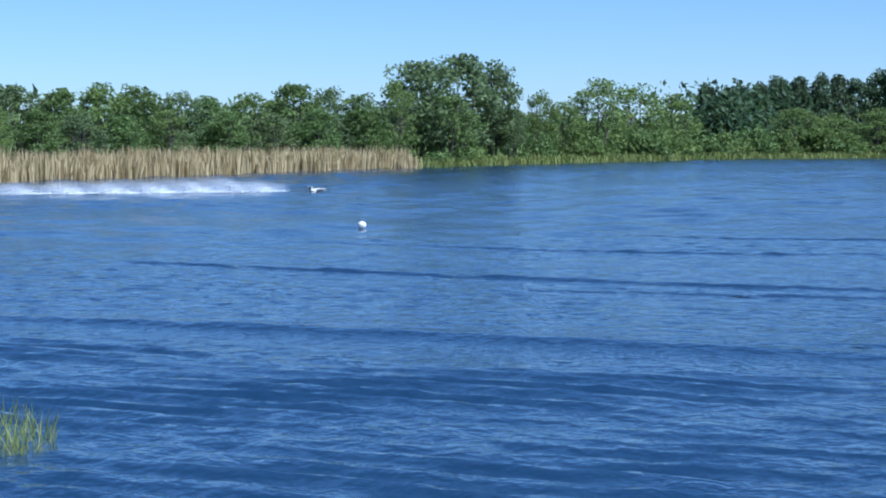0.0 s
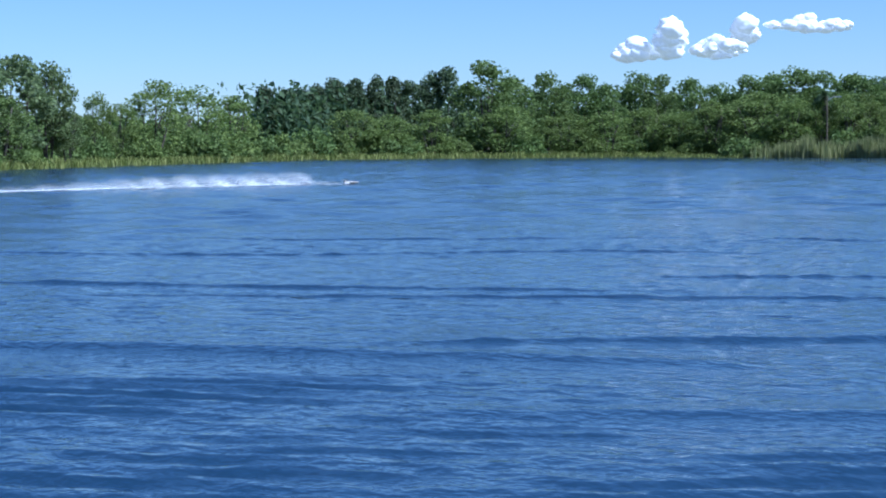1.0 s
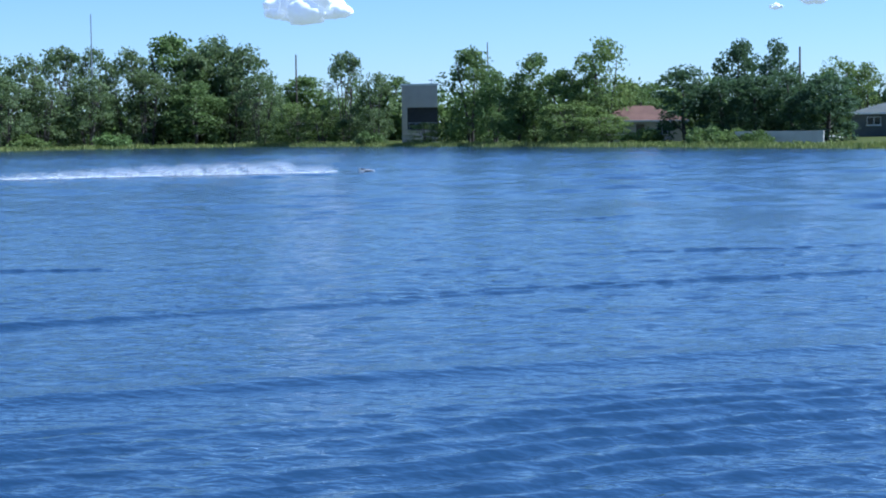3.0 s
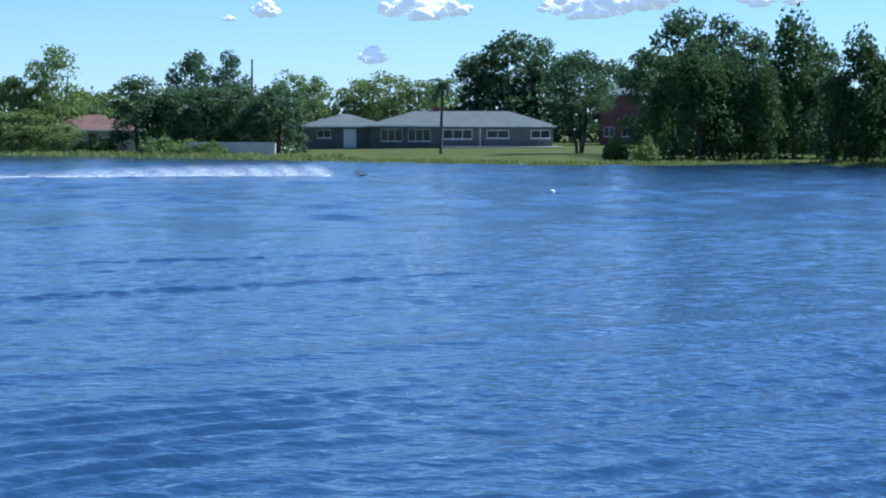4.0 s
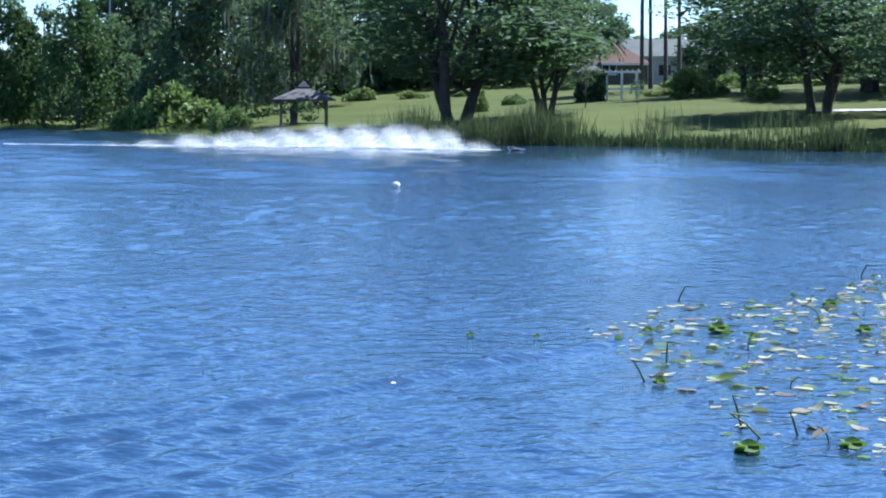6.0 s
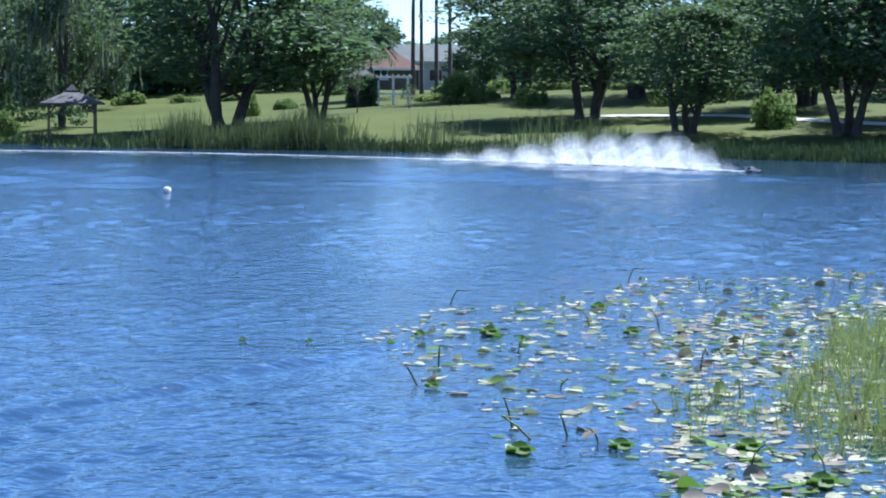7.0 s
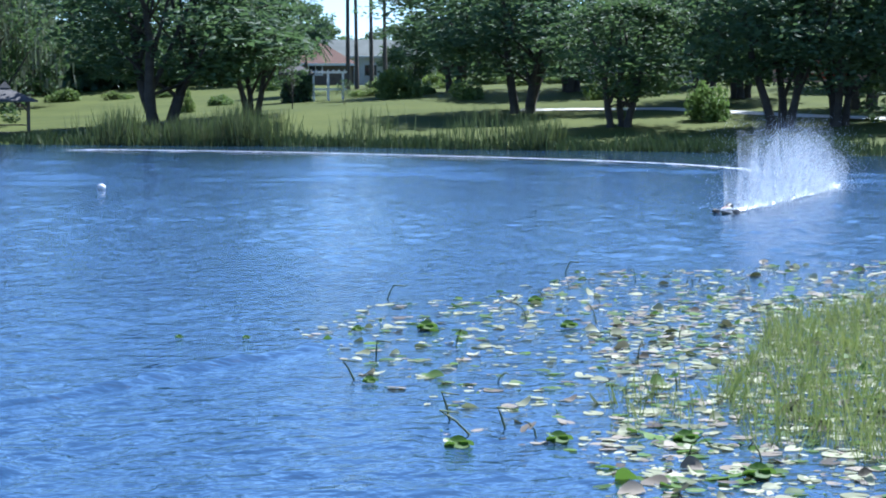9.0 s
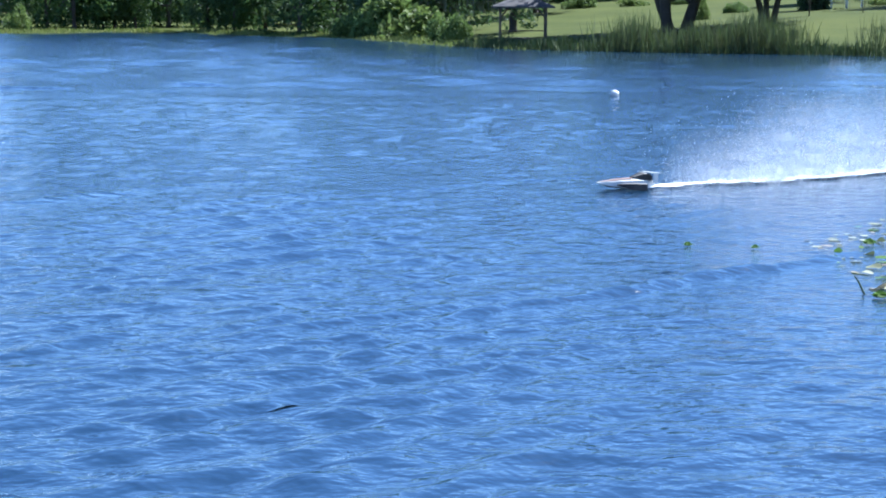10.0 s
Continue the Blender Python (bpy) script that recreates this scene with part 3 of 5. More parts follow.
plant_row('broad', [(-110.4, 269.1, 14.8, 4.9), (-105.2, 272.1, 13.7, 4.5), (-106.5, 265.8, 9.9, 4), (-96.8, 285.3, 9.1, 4.6), (-82.7, 282.7, 8.9, 3.2), (-103.4, 260.4, 8.3, 3.9), (-60.8, 241.1, 11.2, 3.1), (-56.6, 235.7, 8.3, 2), (-51, 232, 9.9, 2.9), (-47, 227.9, 8.2, 2.2), (-52.6, 230.5, 7.3, 2.6), (-44.3, 228.7, 7, 2.5), (-41.4, 239.3, 6.6, 3), (-39.2, 243.4, 6.6, 2.7)])
plant_row('bush', [(-147.7, 211.9, 3.9, 2.7), (-143.2, 212, 4.2, 2.4), (-140.6, 215.3, 4.2, 2.4), (-135.5, 214, 4.2, 2.1), (-110.7, 249.4, 2.3, 3), (-117.8, 239.6, 2.3, 2.9), (-74.2, 244.2, 2.1, 2.1), (-35.9, 214.6, 2.2, 2.4), (-27.5, 202.3, 2.3, 2.5), (-24.3, 199, 1.9, 1.9), (-22, 197.5, 1.7, 1.6)])
plant_row('oak', [(8.5, 258, 13.2, 4.5), (4.5, 260.7, 10.8, 3.5), (12.5, 259.2, 12.4, 2.8), (22.1, 269, 10, 2.9), (6.5, 262.9, 8.2, 3.9), (24.4, 262.8, 10.6, 2.8), (21.7, 187.4, 12.5, 3.3), (17.8, 177.4, 9, 2.2), (24.9, 187.8, 12, 2.9), (27.2, 184.3, 10.7, 2.4)])
plant_row('lawn_oak', [(12.4, 190.4, 9.1, 2.8)])
plant_row('cedar', [(18.6, 167.5, 8, 2.1), (20.4, 165.2, 9.1, 2.5), (22.8, 166.6, 7.9, 1.9), (28.8, 171.1, 11.2, 2.8), (25.4, 166.7, 8.1, 1.8), (31.7, 158.4, 9.4, 2.1), (33.3, 143.3, 8.8, 2.3)])
# broad trees planted as oak: the darker leaf colour carries their backlit shade
plant_row('oak', [(31.1, 173.1, 9.5, 2.2), (29.9, 159.1, 6.8, 1.8), (23.7, 166.5, 6.5, 1.7)])
plant_row('oak', [(38.4, 151.8, 11.8, 3.4), (38.8, 137.6, 11.2, 2.9), (34.3, 159, 8.9, 1.9), (36.3, 146.1, 7.5, 2.1)])
plant_row('bush', [(13.7, 166.4, 2.4, 1.1), (15.5, 159.1, 2.3, 1.1), (36.5, 132.5, 3.7, 2.1), (34.9, 134.2, 2.4, 1.4), (35.7, 116.8, 2.1, 1.1)])
plant_row('moss_oak', [(41.4, 153.9, 11.6, 3.7), (42.6, 138, 10.8, 3.3), (43.4, 127.3, 9.9, 2.9), (54.3, 152.7, 10, 4.2)])
plant_row('bush', [(37.2, 131.2, 3.5, 2.8), (35.8, 114.6, 2, 1), (34.8, 135, 1.9, 1.3), (66.6, 84.4, 2.4, 1.3), (54.9, 122.9, 1.8, 0.5), (61, 131, 0.9, 0.9), (68, 118.7, 2.5, 1.7), (71.6, 121.3, 0.9, 0.8), (70.1, 126.7, 0.7, 1.2), (75.2, 156.2, 0.7, 1.2), (82.5, 121, 1, 1.2), (68.5, 111.1, 1.5, 1.2), (73.8, 104.5, 1.3, 1), (73.5, 148.4, 1.1, 1.3), (71.4, 136.9, 0.1, 1), (78.1, 138.4, 1.1, 1.5), (78.9, 131.1, 1.3, 1.7), (83, 131.2, 1.1, 1.7), (80.7, 123.1, 0.6, 1.4), (85.2, 118, 1.1, 1.8), (87.1, 115.6, 0.7, 1.6), (87.4, 107, 0.6, 1.7), (86.3, 94.2, 0.9, 1.6), (65.5, 150.2, 0.6, 1.3)])
plant_row('bush', [(62.2, 152.6, 0.8, 1.3), (58.8, 155.4, 1.3, 1.4)])
plant_row('lawn_oak', [(47.1, 108.5, 10.1, 6.6), (53.2, 110.3, 7.1, 3.7), (64.8, 98.9, 8.5, 5.2), (61.2, 84.4, 6.3, 3.7), (65.6, 77.8, 8.4, 4.6), (67.9, 76.4, 8, 4.1), (73.2, 93, 7.6, 3.9), (74, 121, 7.9, 5), (76.7, 112, 8.4, 4.8), (85.1, 112.6, 8.7, 5), (78.3, 96.2, 8.1, 4.4), (76.6, 83.7, 8.4, 4.5), (91.4, 97.9, 7.8, 4.9)])
plant_row('oak', [(91.3, 177.4, 7.9, 3), (94, 161, 6.4, 2.8), (97.5, 156.2, 6.9, 2.7), (80.2, 163.2, 8.9, 3.7), (103.5, 136.2, 7.7, 3.7), (107, 129.8, 6.7, 3.7), (110.6, 122.4, 8.2, 4.2), (69.7, 182.2, 10.3, 5.3), (71.5, 169.7, 9.2, 5), (58, 175.7, 9.7, 5), (106.1, 160.2, 5.8, 3.9), (70.7, 73.6, 7.8, 3.5), (98.8, 187.2, 6.2, 3.4), (104.2, 185.9, 5.8, 3.2), (103.2, 171.3, 6.5, 3.8), (105.5, 148.1, 6.8, 4.9), (110.6, 140.7, 7.2, 4.9), (112.3, 129.3, 6.9, 4.8), (80.7, 173.6, 7.8, 4.2)])
plant_row('small_tree', [(58.4, 115.2, 4.1, 1.2), (61.7, 114.4, 1.6, 0.6)])

def far_woods(line, height, count, material, label, seed):
    """A distant belt of trees behind the shore, one mass of leaves with an uneven top."""
    r = np.random.default_rng(seed)
    pts = np.array(line, float)
    seg = np.linalg.norm(np.diff(pts, axis=0), axis=1)
    u = r.uniform(0, seg.sum(), count)
    i = np.clip(np.searchsorted(np.cumsum(seg), u), 0, len(seg) - 1)
    w = (u - np.concatenate([[0], np.cumsum(seg)])[i]) / seg[i]
    p = pts[i] + (pts[i + 1] - pts[i]) * w[:, None] + r.normal(size=(count, 2)) * 2.0
    top = height * (0.72 + 0.2 * np.sin(u * 0.7 + seed) + 0.14 * np.sin(u * 1.9) + 0.08 * np.sin(u * 4.3))
    z = ground(p[:, 0], p[:, 1]) + top * r.uniform(0, 1, count) ** 0.8
    v, f = leaf_quads(np.stack([p[:, 0], p[:, 1], z], 1), 0.55, r)
    tagged(new("far_woods", mesh_from("far_woods", v, f, material)), label, "woods", kind="stuff")


far_woods([(-91.9, 10), (-122.4, 38.5), (-147.4, 73.1), (-164.8, 100.7), (-188.2, 133.2), (-211.5, 172.9)], 4.6, 16000, M["broad"], "shaded undergrowth of the lakeside wood", 1)
far_woods([(-204.9, 166.8), (-219, 205.2), (-201.5, 228.5), (-180, 237.9), (-157, 243)], 8.6, 26000, M["oak"], "dark wood behind the shore thicket", 2)
far_woods([(-157, 243), (-137.1, 256.2), (-121.5, 284.2), (-95.5, 289.4), (-64.5, 271.2), (-31.2, 246)], 7.0, 18000, M["broad"], "dark wood behind the shore thicket", 3)
far_woods([(-31.2, 260.2), (-12.4, 264.3), (6.2, 258.4), (24.7, 255.3), (33.8, 197.2), (44.3, 169.3)], 7.0, 16000, M["oak"], "dark oak wood behind the house", 4)
far_woods([(44.3, 169.3), (52.9, 171.8), (67.2, 172.2), (79, 181), (100.4, 182.8), (113, 166.9), (121.2, 145.2), (124.4, 119.1), (122, 91.1)], 4.6, 20000, M["oak"], "dark trees and hedges behind the park houses", 5)

blades("dry_reed_bed", [(-88, 22.7), (-100.1, 36.7), (-109.8, 50), (-125.8, 69.2), (-130.9, 78.5), (-134.1, 83.2)], 0.6, 3.0, 1.35, 15000, M["dry_reed"], "tall tan dry reeds along the waterline", 0.12, 0.07, 3, 2.2)
blades("reed_bed", [(-155.4, 200.2), (-147.4, 205.2), (-122.5, 207), (-118.7, 220.5)], 1.2, 4.0, 2.1, 11000, M["reed"], "green and straw-coloured reeds along the waterline", 0.10, 0.10, 4, 3.0)
blades("cattail_bed", [(37.1, 97.3), (41.2, 93), (46.9, 88), (50.1, 79), (51.7, 76.7)], 1.0, 1.8, 1.7, 2600, M["cattail"], "grey-green cattails standing in the shallows", 0.14, 0.035, 5, 1.4)
# dark stem colour here puts the bank's shade into the plants
blades("cattail_bed", [(53.5, 74), (56.1, 68.3), (58.1, 61.4), (61, 55.3)], 1.0, 1.5, 0.8, 1500, M["stem"], "low water plants along the park bank, darkened for its shade", 0.2, 0.05, 6, 1.6)
# low plants whose dark colour also stands in for bank shade and reflection
blades("water_plants", [(34.6, 107.7), (36.3, 98.8), (41.2, 93), (46.9, 88), (50.1, 79), (54.6, 72.8), (57.5, 63.8)], 1.3, 1.2, 0.6, 7000, M["stem"], "low water plants coloured dark for the shade of the park bank", 0.25, 0.05, 16)
blades("shore_grass", [(-132.6, 80.3), (-144, 96.4), (-157.6, 118.5), (-174.3, 142.6), (-181.1, 176.3), (-172.9, 201.5), (-155.4, 200.2)], 0.5, 2.0, 0.7, 9000, M["shore_grass"], "low yellow-green grass along the waterline", 0.3, 0.10, 7)
blades("shore_grass", [(-117.8, 222.8), (-115, 239.7), (-97.6, 257.6), (-67.5, 237.4), (-35.5, 206.6), (-21.9, 191.2), (-10.3, 175.8)], 1.0, 2.5, 0.5, 12000, M["shore_grass"], "low yellow-green grass along the waterline", 0.3, 0.10, 8)
blades("shore_grass", [(-10.3, 175.8), (0, 160.7), (9.4, 150.5), (15.1, 151.7), (22.1, 159.7), (27.4, 159.4), (32.1, 144.4), (35.7, 126.7), (34.6, 109.3), (36.3, 98.8)], 1.5, 2.0, 0.28, 9000, M["shore_grass"], "low green grass along the waterline", 0.3, 0.09, 9)


def palm(x, y, h, crown_r, trunk_r, label, dead=False):
    ob = thing("palm_tree", pose(x, y, gz(x, y) - 0.05), label, "palm tree", "palms")
    rng = np.random.default_rng(int(abs(x * 7 + y * 3)))
    bend = rng.normal() * 0.15
    v, f = tubes([[(bend * u * u, 0.1 * math.sin(3 * u), h * u - (0.2 if u == 0 else 0), trunk_r * (1.3 if u == 0 else 1 - 0.35 * u)) for u in (0, 0.05, 0.25, 0.5, 0.75, 1)]], 8)
    child("trunk", mesh_from("palm_trunk", v, f, M["bark"], True), ob)
    for k in range(38):
        a, el = rng.uniform(0, 2 * math.pi), rng.uniform(-0.7, 1.1)
        pts = []
        for u in np.linspace(0, 1, 6):
            rr = crown_r * u * math.cos(el * (1 - 0.3 * u))
            pts.append(np.array([bend + rr * math.cos(a), rr * math.sin(a), h + crown_r * (u * math.sin(el) - 0.55 * u * u)]))
        vs, fs = [], []
        side = np.array([-math.sin(a), math.cos(a), 0])
        for i in range(5):
            for s in (-1, 1):
                for q in (0.0, 0.5):
                    p0 = pts[i] * (1 - q) + pts[i + 1] * q
                    tip = p0 + side * s * crown_r * 0.30 * (1 - 0.5 * i / 5) + np.array([0, 0, -0.10 * crown_r]) + (pts[i + 1] - pts[i]) * 0.7
                    p1 = p0 + (pts[i + 1] - pts[i]) * 0.42
                    b = len(vs)
                    vs += [p0, p1, tip]
                    fs.append((b, b + 1, b + 2))
        child("frond", mesh_from("frond", vs, fs, M["oak"] if not dead else M["moss"]), ob)


def tall_pine(x, y, h, spread, seed, crowns):
    """A tall pine with a long bare trunk and flat needle clumps on crooked limbs."""
    rng = np.random.default_rng(seed)
    ob = thing("pine_tree", pose(x, y, gz(x, y) - 0.05), "tall pine with a bare crooked trunk and flat clumps of needles", "tree", "tall pines")
    trunk = [(0.25 * math.sin(4 * u), 0.2 * math.cos(3 * u), h * u * 0.97 - (0.2 if u == 0 else 0), 0.22 * (1 - 0.75 * u) + 0.03) for u in np.linspace(0, 1, 8)]
    paths, pts = [trunk], []
    for k in range(crowns):
        u = rng.uniform(0.55, 1.0)
        a = rng.uniform(0, 2 * math.pi)
        r = spread * rng.uniform(0.25, 1.0) * (1.25 - u * 0.55)
        s = trunk[min(7, int(u * 7))]
        e = (s[0] + r * math.cos(a), s[1] + r * math.sin(a), min(h, s[2] + rng.uniform(0.2, 1.6)))
        paths.append([(s[0], s[1], s[2], 0.08), ((s[0] + e[0]) / 2, (s[1] + e[1]) / 2, (s[2] + e[2]) / 2 - 0.25, 0.06), (*e, 0.02)])
        n = 170
        o = rng.normal(size=(n, 3)) * (0.62, 0.62, 0.26)
        pts.append(np.array(e) + o)
    v, f = tubes(paths)
    child("trunk", mesh_from("pine_trunk", v, f, M["bark"], True), ob)
    v, f = leaf_quads(np.concatenate(pts), 0.22, rng)
    child("crown", mesh_from("pine_crown", v, f, M["pine"]), ob)


tall_pine(-132.2, 215.7, 16.8, 4.6, 11, 26)
tall_pine(-126.9, 220, 18.4, 5.2, 12, 44)
tall_pine(-125.8, 222.2, 17.0, 4.0, 13, 30)
palm(-133.5, 213.6, 9.2, 1.6, 0.16, "cabbage palm with a small ragged head")
palm(-150.9, 212.5, 7.6, 1.5, 0.16, "cabbage palm with a small ragged head")
palm(-0.2, 195.9, 6.6, 1.7, 0.16, "cabbage palm on the lawn before the house")
for px, py, ph in ((75.7, 139.8, 13.0), (76.3, 139.5, 12.0), (77.2, 138.8, 13.5), (78.1, 138.3, 12.5)):
    palm(px, py, ph, 1.9, 0.17, "very tall slim palm beside the houses")
palm(70.5, 136.6, 4.6, 1.9, 0.15, "bushy palm among the garden shrubs")
palm(82.1, 107.6, 3.6, 2.4, 0.2, "grey-green spreading palm in the park", True)


# ---------------------------------------------------------------- buildings
def window(parent, x, z, w, h, y=0.0, panes=3, sill=True):
    wn_ = part("window", box(x, y - 0.06, z, x + w, y - 0.01, z + h), M["white"], parent, "white framed window")
    for k in range(panes):
        pw = (w - 0.12 - 0.07 * (panes - 1)) / panes
        x0 = x + 0.06 + k * (pw + 0.07)
        part("pane", box(x0, y - 0.066, z + 0.07, x0 + pw, y - 0.05, z + h - 0.07), M["glass"], wn_)
    if sill:
        part("sill", box(x - 0.05, y - 0.14, z - 0.07, x + w + 0.05, y - 0.0, z - 0.003), M["white"], wn_)


def hip(x0, y0, x1, y1, z, top, over=0.5, thick=0.14):
    """A hipped roof with a flat fascia band."""
    x0, y0, x1, y1 = x0 - over, y0 - over, x1 + over, y1 + over
    run = min(y1 - y0, x1 - x0) / 2
    if (x1 - x0) >= (y1 - y0):
        a, b = (x0 + run, (y0 + y1) / 2, top), (x1 - run, (y0 + y1) / 2, top)
    else:
        a, b = ((x0 + x1) / 2, y0 + run, top), ((x0 + x1) / 2, y1 - run, top)
    bm = bmesh.new()
    lo = [bm.verts.new(q) for q in ((x0, y0, z), (x1, y0, z), (x1, y1, z), (x0, y1, z))]
    up = [bm.verts.new((v.co.x, v.co.y, z + thick)) for v in lo]
    ra, rb = bm.verts.new(a), bm.verts.new(b)
    bm.faces.new(lo[::-1])
    for i in range(4):
        bm.faces.new((lo[i], lo[(i + 1) % 4], up[(i + 1) % 4], up[i]))
    if (x1 - x0) >= (y1 - y0):
        bm.faces.new((up[0], up[1], rb, ra)), bm.faces.new((up[1], up[2], rb)), bm.faces.new((up[2], up[3], ra, rb)), bm.faces.new((up[3], up[0], ra))
    else:
        bm.faces.new((up[0], up[1], ra)), bm.faces.new((up[1], up[2], rb, ra)), bm.faces.new((up[2], up[3], rb)), bm.faces.new((up[3], up[0], ra, rb))
    return bm


def ranch_house():
    ob = thing("house", pose(-15.4, 228, gz(-2, 227.9), 0, 0, -0.4), "long low slate-green house with a grey hipped roof and white windows", "house")
    part("wall", box(0, 0.8, -0.6, 7.4, 9, 2.28), M["wall_slate"], ob)
    part("wall", box(7.403, 0, -0.6, 27.4, 9.4, 2.34), M["wall_slate"], ob)
    part("roof", hip(0, 0.8, 9, 9, 2.285, 3.75), M["roof_grey"], ob)
    part("roof", hip(7.4, 0, 27.4, 9.4, 2.345, 4.1), M["roof_grey"], ob)
    part("fascia", box(6.88, -0.56, 2.33, 27.92, -0.503, 2.5), M["white"], ob, "white painted fascia board")
    part("fascia", box(-0.52, 0.24, 2.27, 6.87, 0.297, 2.44), M["white"], ob, "white painted fascia board")
    d = part("door", box(4.5, 0.72, 0.02, 5.9, 0.797, 2.08), M["white"], ob, "white garden door")
    part("handle", box(5.7, 0.69, 0.95, 5.76, 0.718, 1.1), M["metal"], d)
    window(ob, 1.6, 1.1, 1.5, 0.9, 0.8, 2)
    for x, w, z, h, p in ((8.6, 2.35, 0.75, 1.35, 3), (11.6, 2.45, 0.75, 1.35, 3), (15.4, 3.2, 1.0, 1.05, 3), (20.2, 2.4, 1.1, 0.9, 2), (25.0, 2.1, 1.1, 0.9, 2)):
        window(ob, x, z, w, h, 0, p)
    part("downpipe", box(19.4, -0.1, 0, 19.5, -0.003, 2.3), M["white"], ob)
    part("chimney", box(14.2, 4.6, 3.2, 15.0, 5.3, 4.55, 0.03), M["brick"], ob)
    part("patio", box(15.0, -3.4, -0.8, 28.4, -0.004, 0.22), M["concrete"], ob, "pale concrete patio slab")


ranch_house()
dr = new("driveway", mesh_from("driveway", [(-28.1, 222.1, gz(-28.1, 222.1) + 0.25), (-16.2, 220.6, gz(-16.2, 220.6) + 0.25), (-16.2, 230.5, gz(-16.2, 230.5) + 0.2), (-28.1, 239.9, gz(-28.1, 239.9) + 0.2),
                                           (-28.1, 222.1, 0.3), (-16.2, 220.6, 0.3), (-16.2, 230.5, 0.3), (-28.1, 239.9, 0.3)],
                               [(0, 1, 2, 3), (4, 5, 1, 0), (5, 6, 2, 1), (7, 4, 0, 3)], M["concrete"]))
tagged(dr, "pale concrete drive beside the house", "driveway", kind="structure")


gw = part('garden_wall', box(-4.2, -0.2, 0.1, 4.2, 0.2, 1.45, 0.03), M['concrete'])
gw.matrix_basis = pose(-20.1, 198.6, 0, 0, 0, -4.3)
tagged(gw, 'low pale concrete wall beside the house', 'wall', kind='structure')


def tower_block():
    ob = thing("building", pose(-74, 257.2, gz(-74, 257.2), 0, 0, 15.7), "pale beige flat-roofed block with a open bay with its shade painted as a dark block", "building")
    part("wall", box(0, 0, -0.4, 0.7, 4, 7.3), M["beige"], ob)
    part("wall", box(0.703, 0.0, 4.5, 4.6, 4, 7.3), M["beige"], ob)
    part("wall", box(0.703, 0.0, -0.4, 4.6, 4, 1.6), M["beige"], ob)
    # the bay's inner shade is painted: a solid dark block fills the opening
    part("bay", box(0.703, 0.6, 1.603, 4.6, 4, 4.497), M["dark"], ob, "open bay with its shade painted as a dark block")
    part("roof", box(-0.12, -0.12, 7.303, 4.72, 4.12, 7.55, 0.03), M["white"], ob, "white roof edge")
    for k in range(5):
        part("rail", box(0.9 + k * 0.85, 0.02, 1.603, 0.96 + k * 0.85, 0.08, 2.5), M["metal"], ob)
    part("rail", box(0.703, 0.01, 2.503, 4.6, 0.09, 2.57), M["metal"], ob)


tower_block()


def small_house(x, y, turn, w, d, eave, top, wall, roof, label, wins=2):
    ob = thing("house", pose(x, y, gz(x, y), 0, 0, turn), label, "house", "houses round the lake")
    part("wall", box(0, 0, -0.6, w, d, eave), M[wall], ob)
    part("roof", hip(0, 0, w, d, eave + 0.004, top), M[roof], ob)
    part("fascia", box(-0.52, -0.56, eave + 0.0, w + 0.52, -0.503, eave + 0.18), M["white"], ob)
    for k in range(wins):
        window(ob, w * (k + 0.5) / wins - 0.6, 0.95, 1.2, 1.1, 0, 2)
    part("door", box(w * 0.5 - 0.45, -0.05, 0, w * 0.5 + 0.45, -0.003, 2.05), M["wood"], ob)


small_house(-42.5, 224.5, 9.9, 9.5, 7, 2.3, 4.1, "beige", "roof_red", "low house with a red-brown hipped roof behind shrubs")
small_house(17.8, 236.1, -4.8, 6.0, 6, 5.6, 6.6, "brick", "roof_grey", "red brick house seen between the trees", 3)
small_house(77.3, 154.7, -28.3, 6.0, 6, 1.7, 4.0, "wood", "roof_red", "house with a red-brown roof among palms", 1)
small_house(84, 171.8, -30.6, 16, 8, 2.6, 4.4, "white", "roof_grey", "white house with a pale grey roof", 4)
small_house(91.9, 131.2, -40.5, 9.5, 8, 2.7, 4.2, "beige", "roof_grey", "beige stucco house behind the park trees", 3)
small_house(101.9, 121.5, -42.7, 9.0, 8, 2.6, 4.2, "pink", "roof_red", "salmon stucco house behind the park trees", 3)
small_house(115.3, 112.7, -45.8, 12, 8, 2.7, 4.2, "beige", "roof_grey", "beige stucco house behind the park trees", 3)
small_house(-127.7, 220.4, 26.8, 2.6, 2.2, 2.2, 3.4, "pink", "roof_red", "small hut with an orange-red roof", 1)


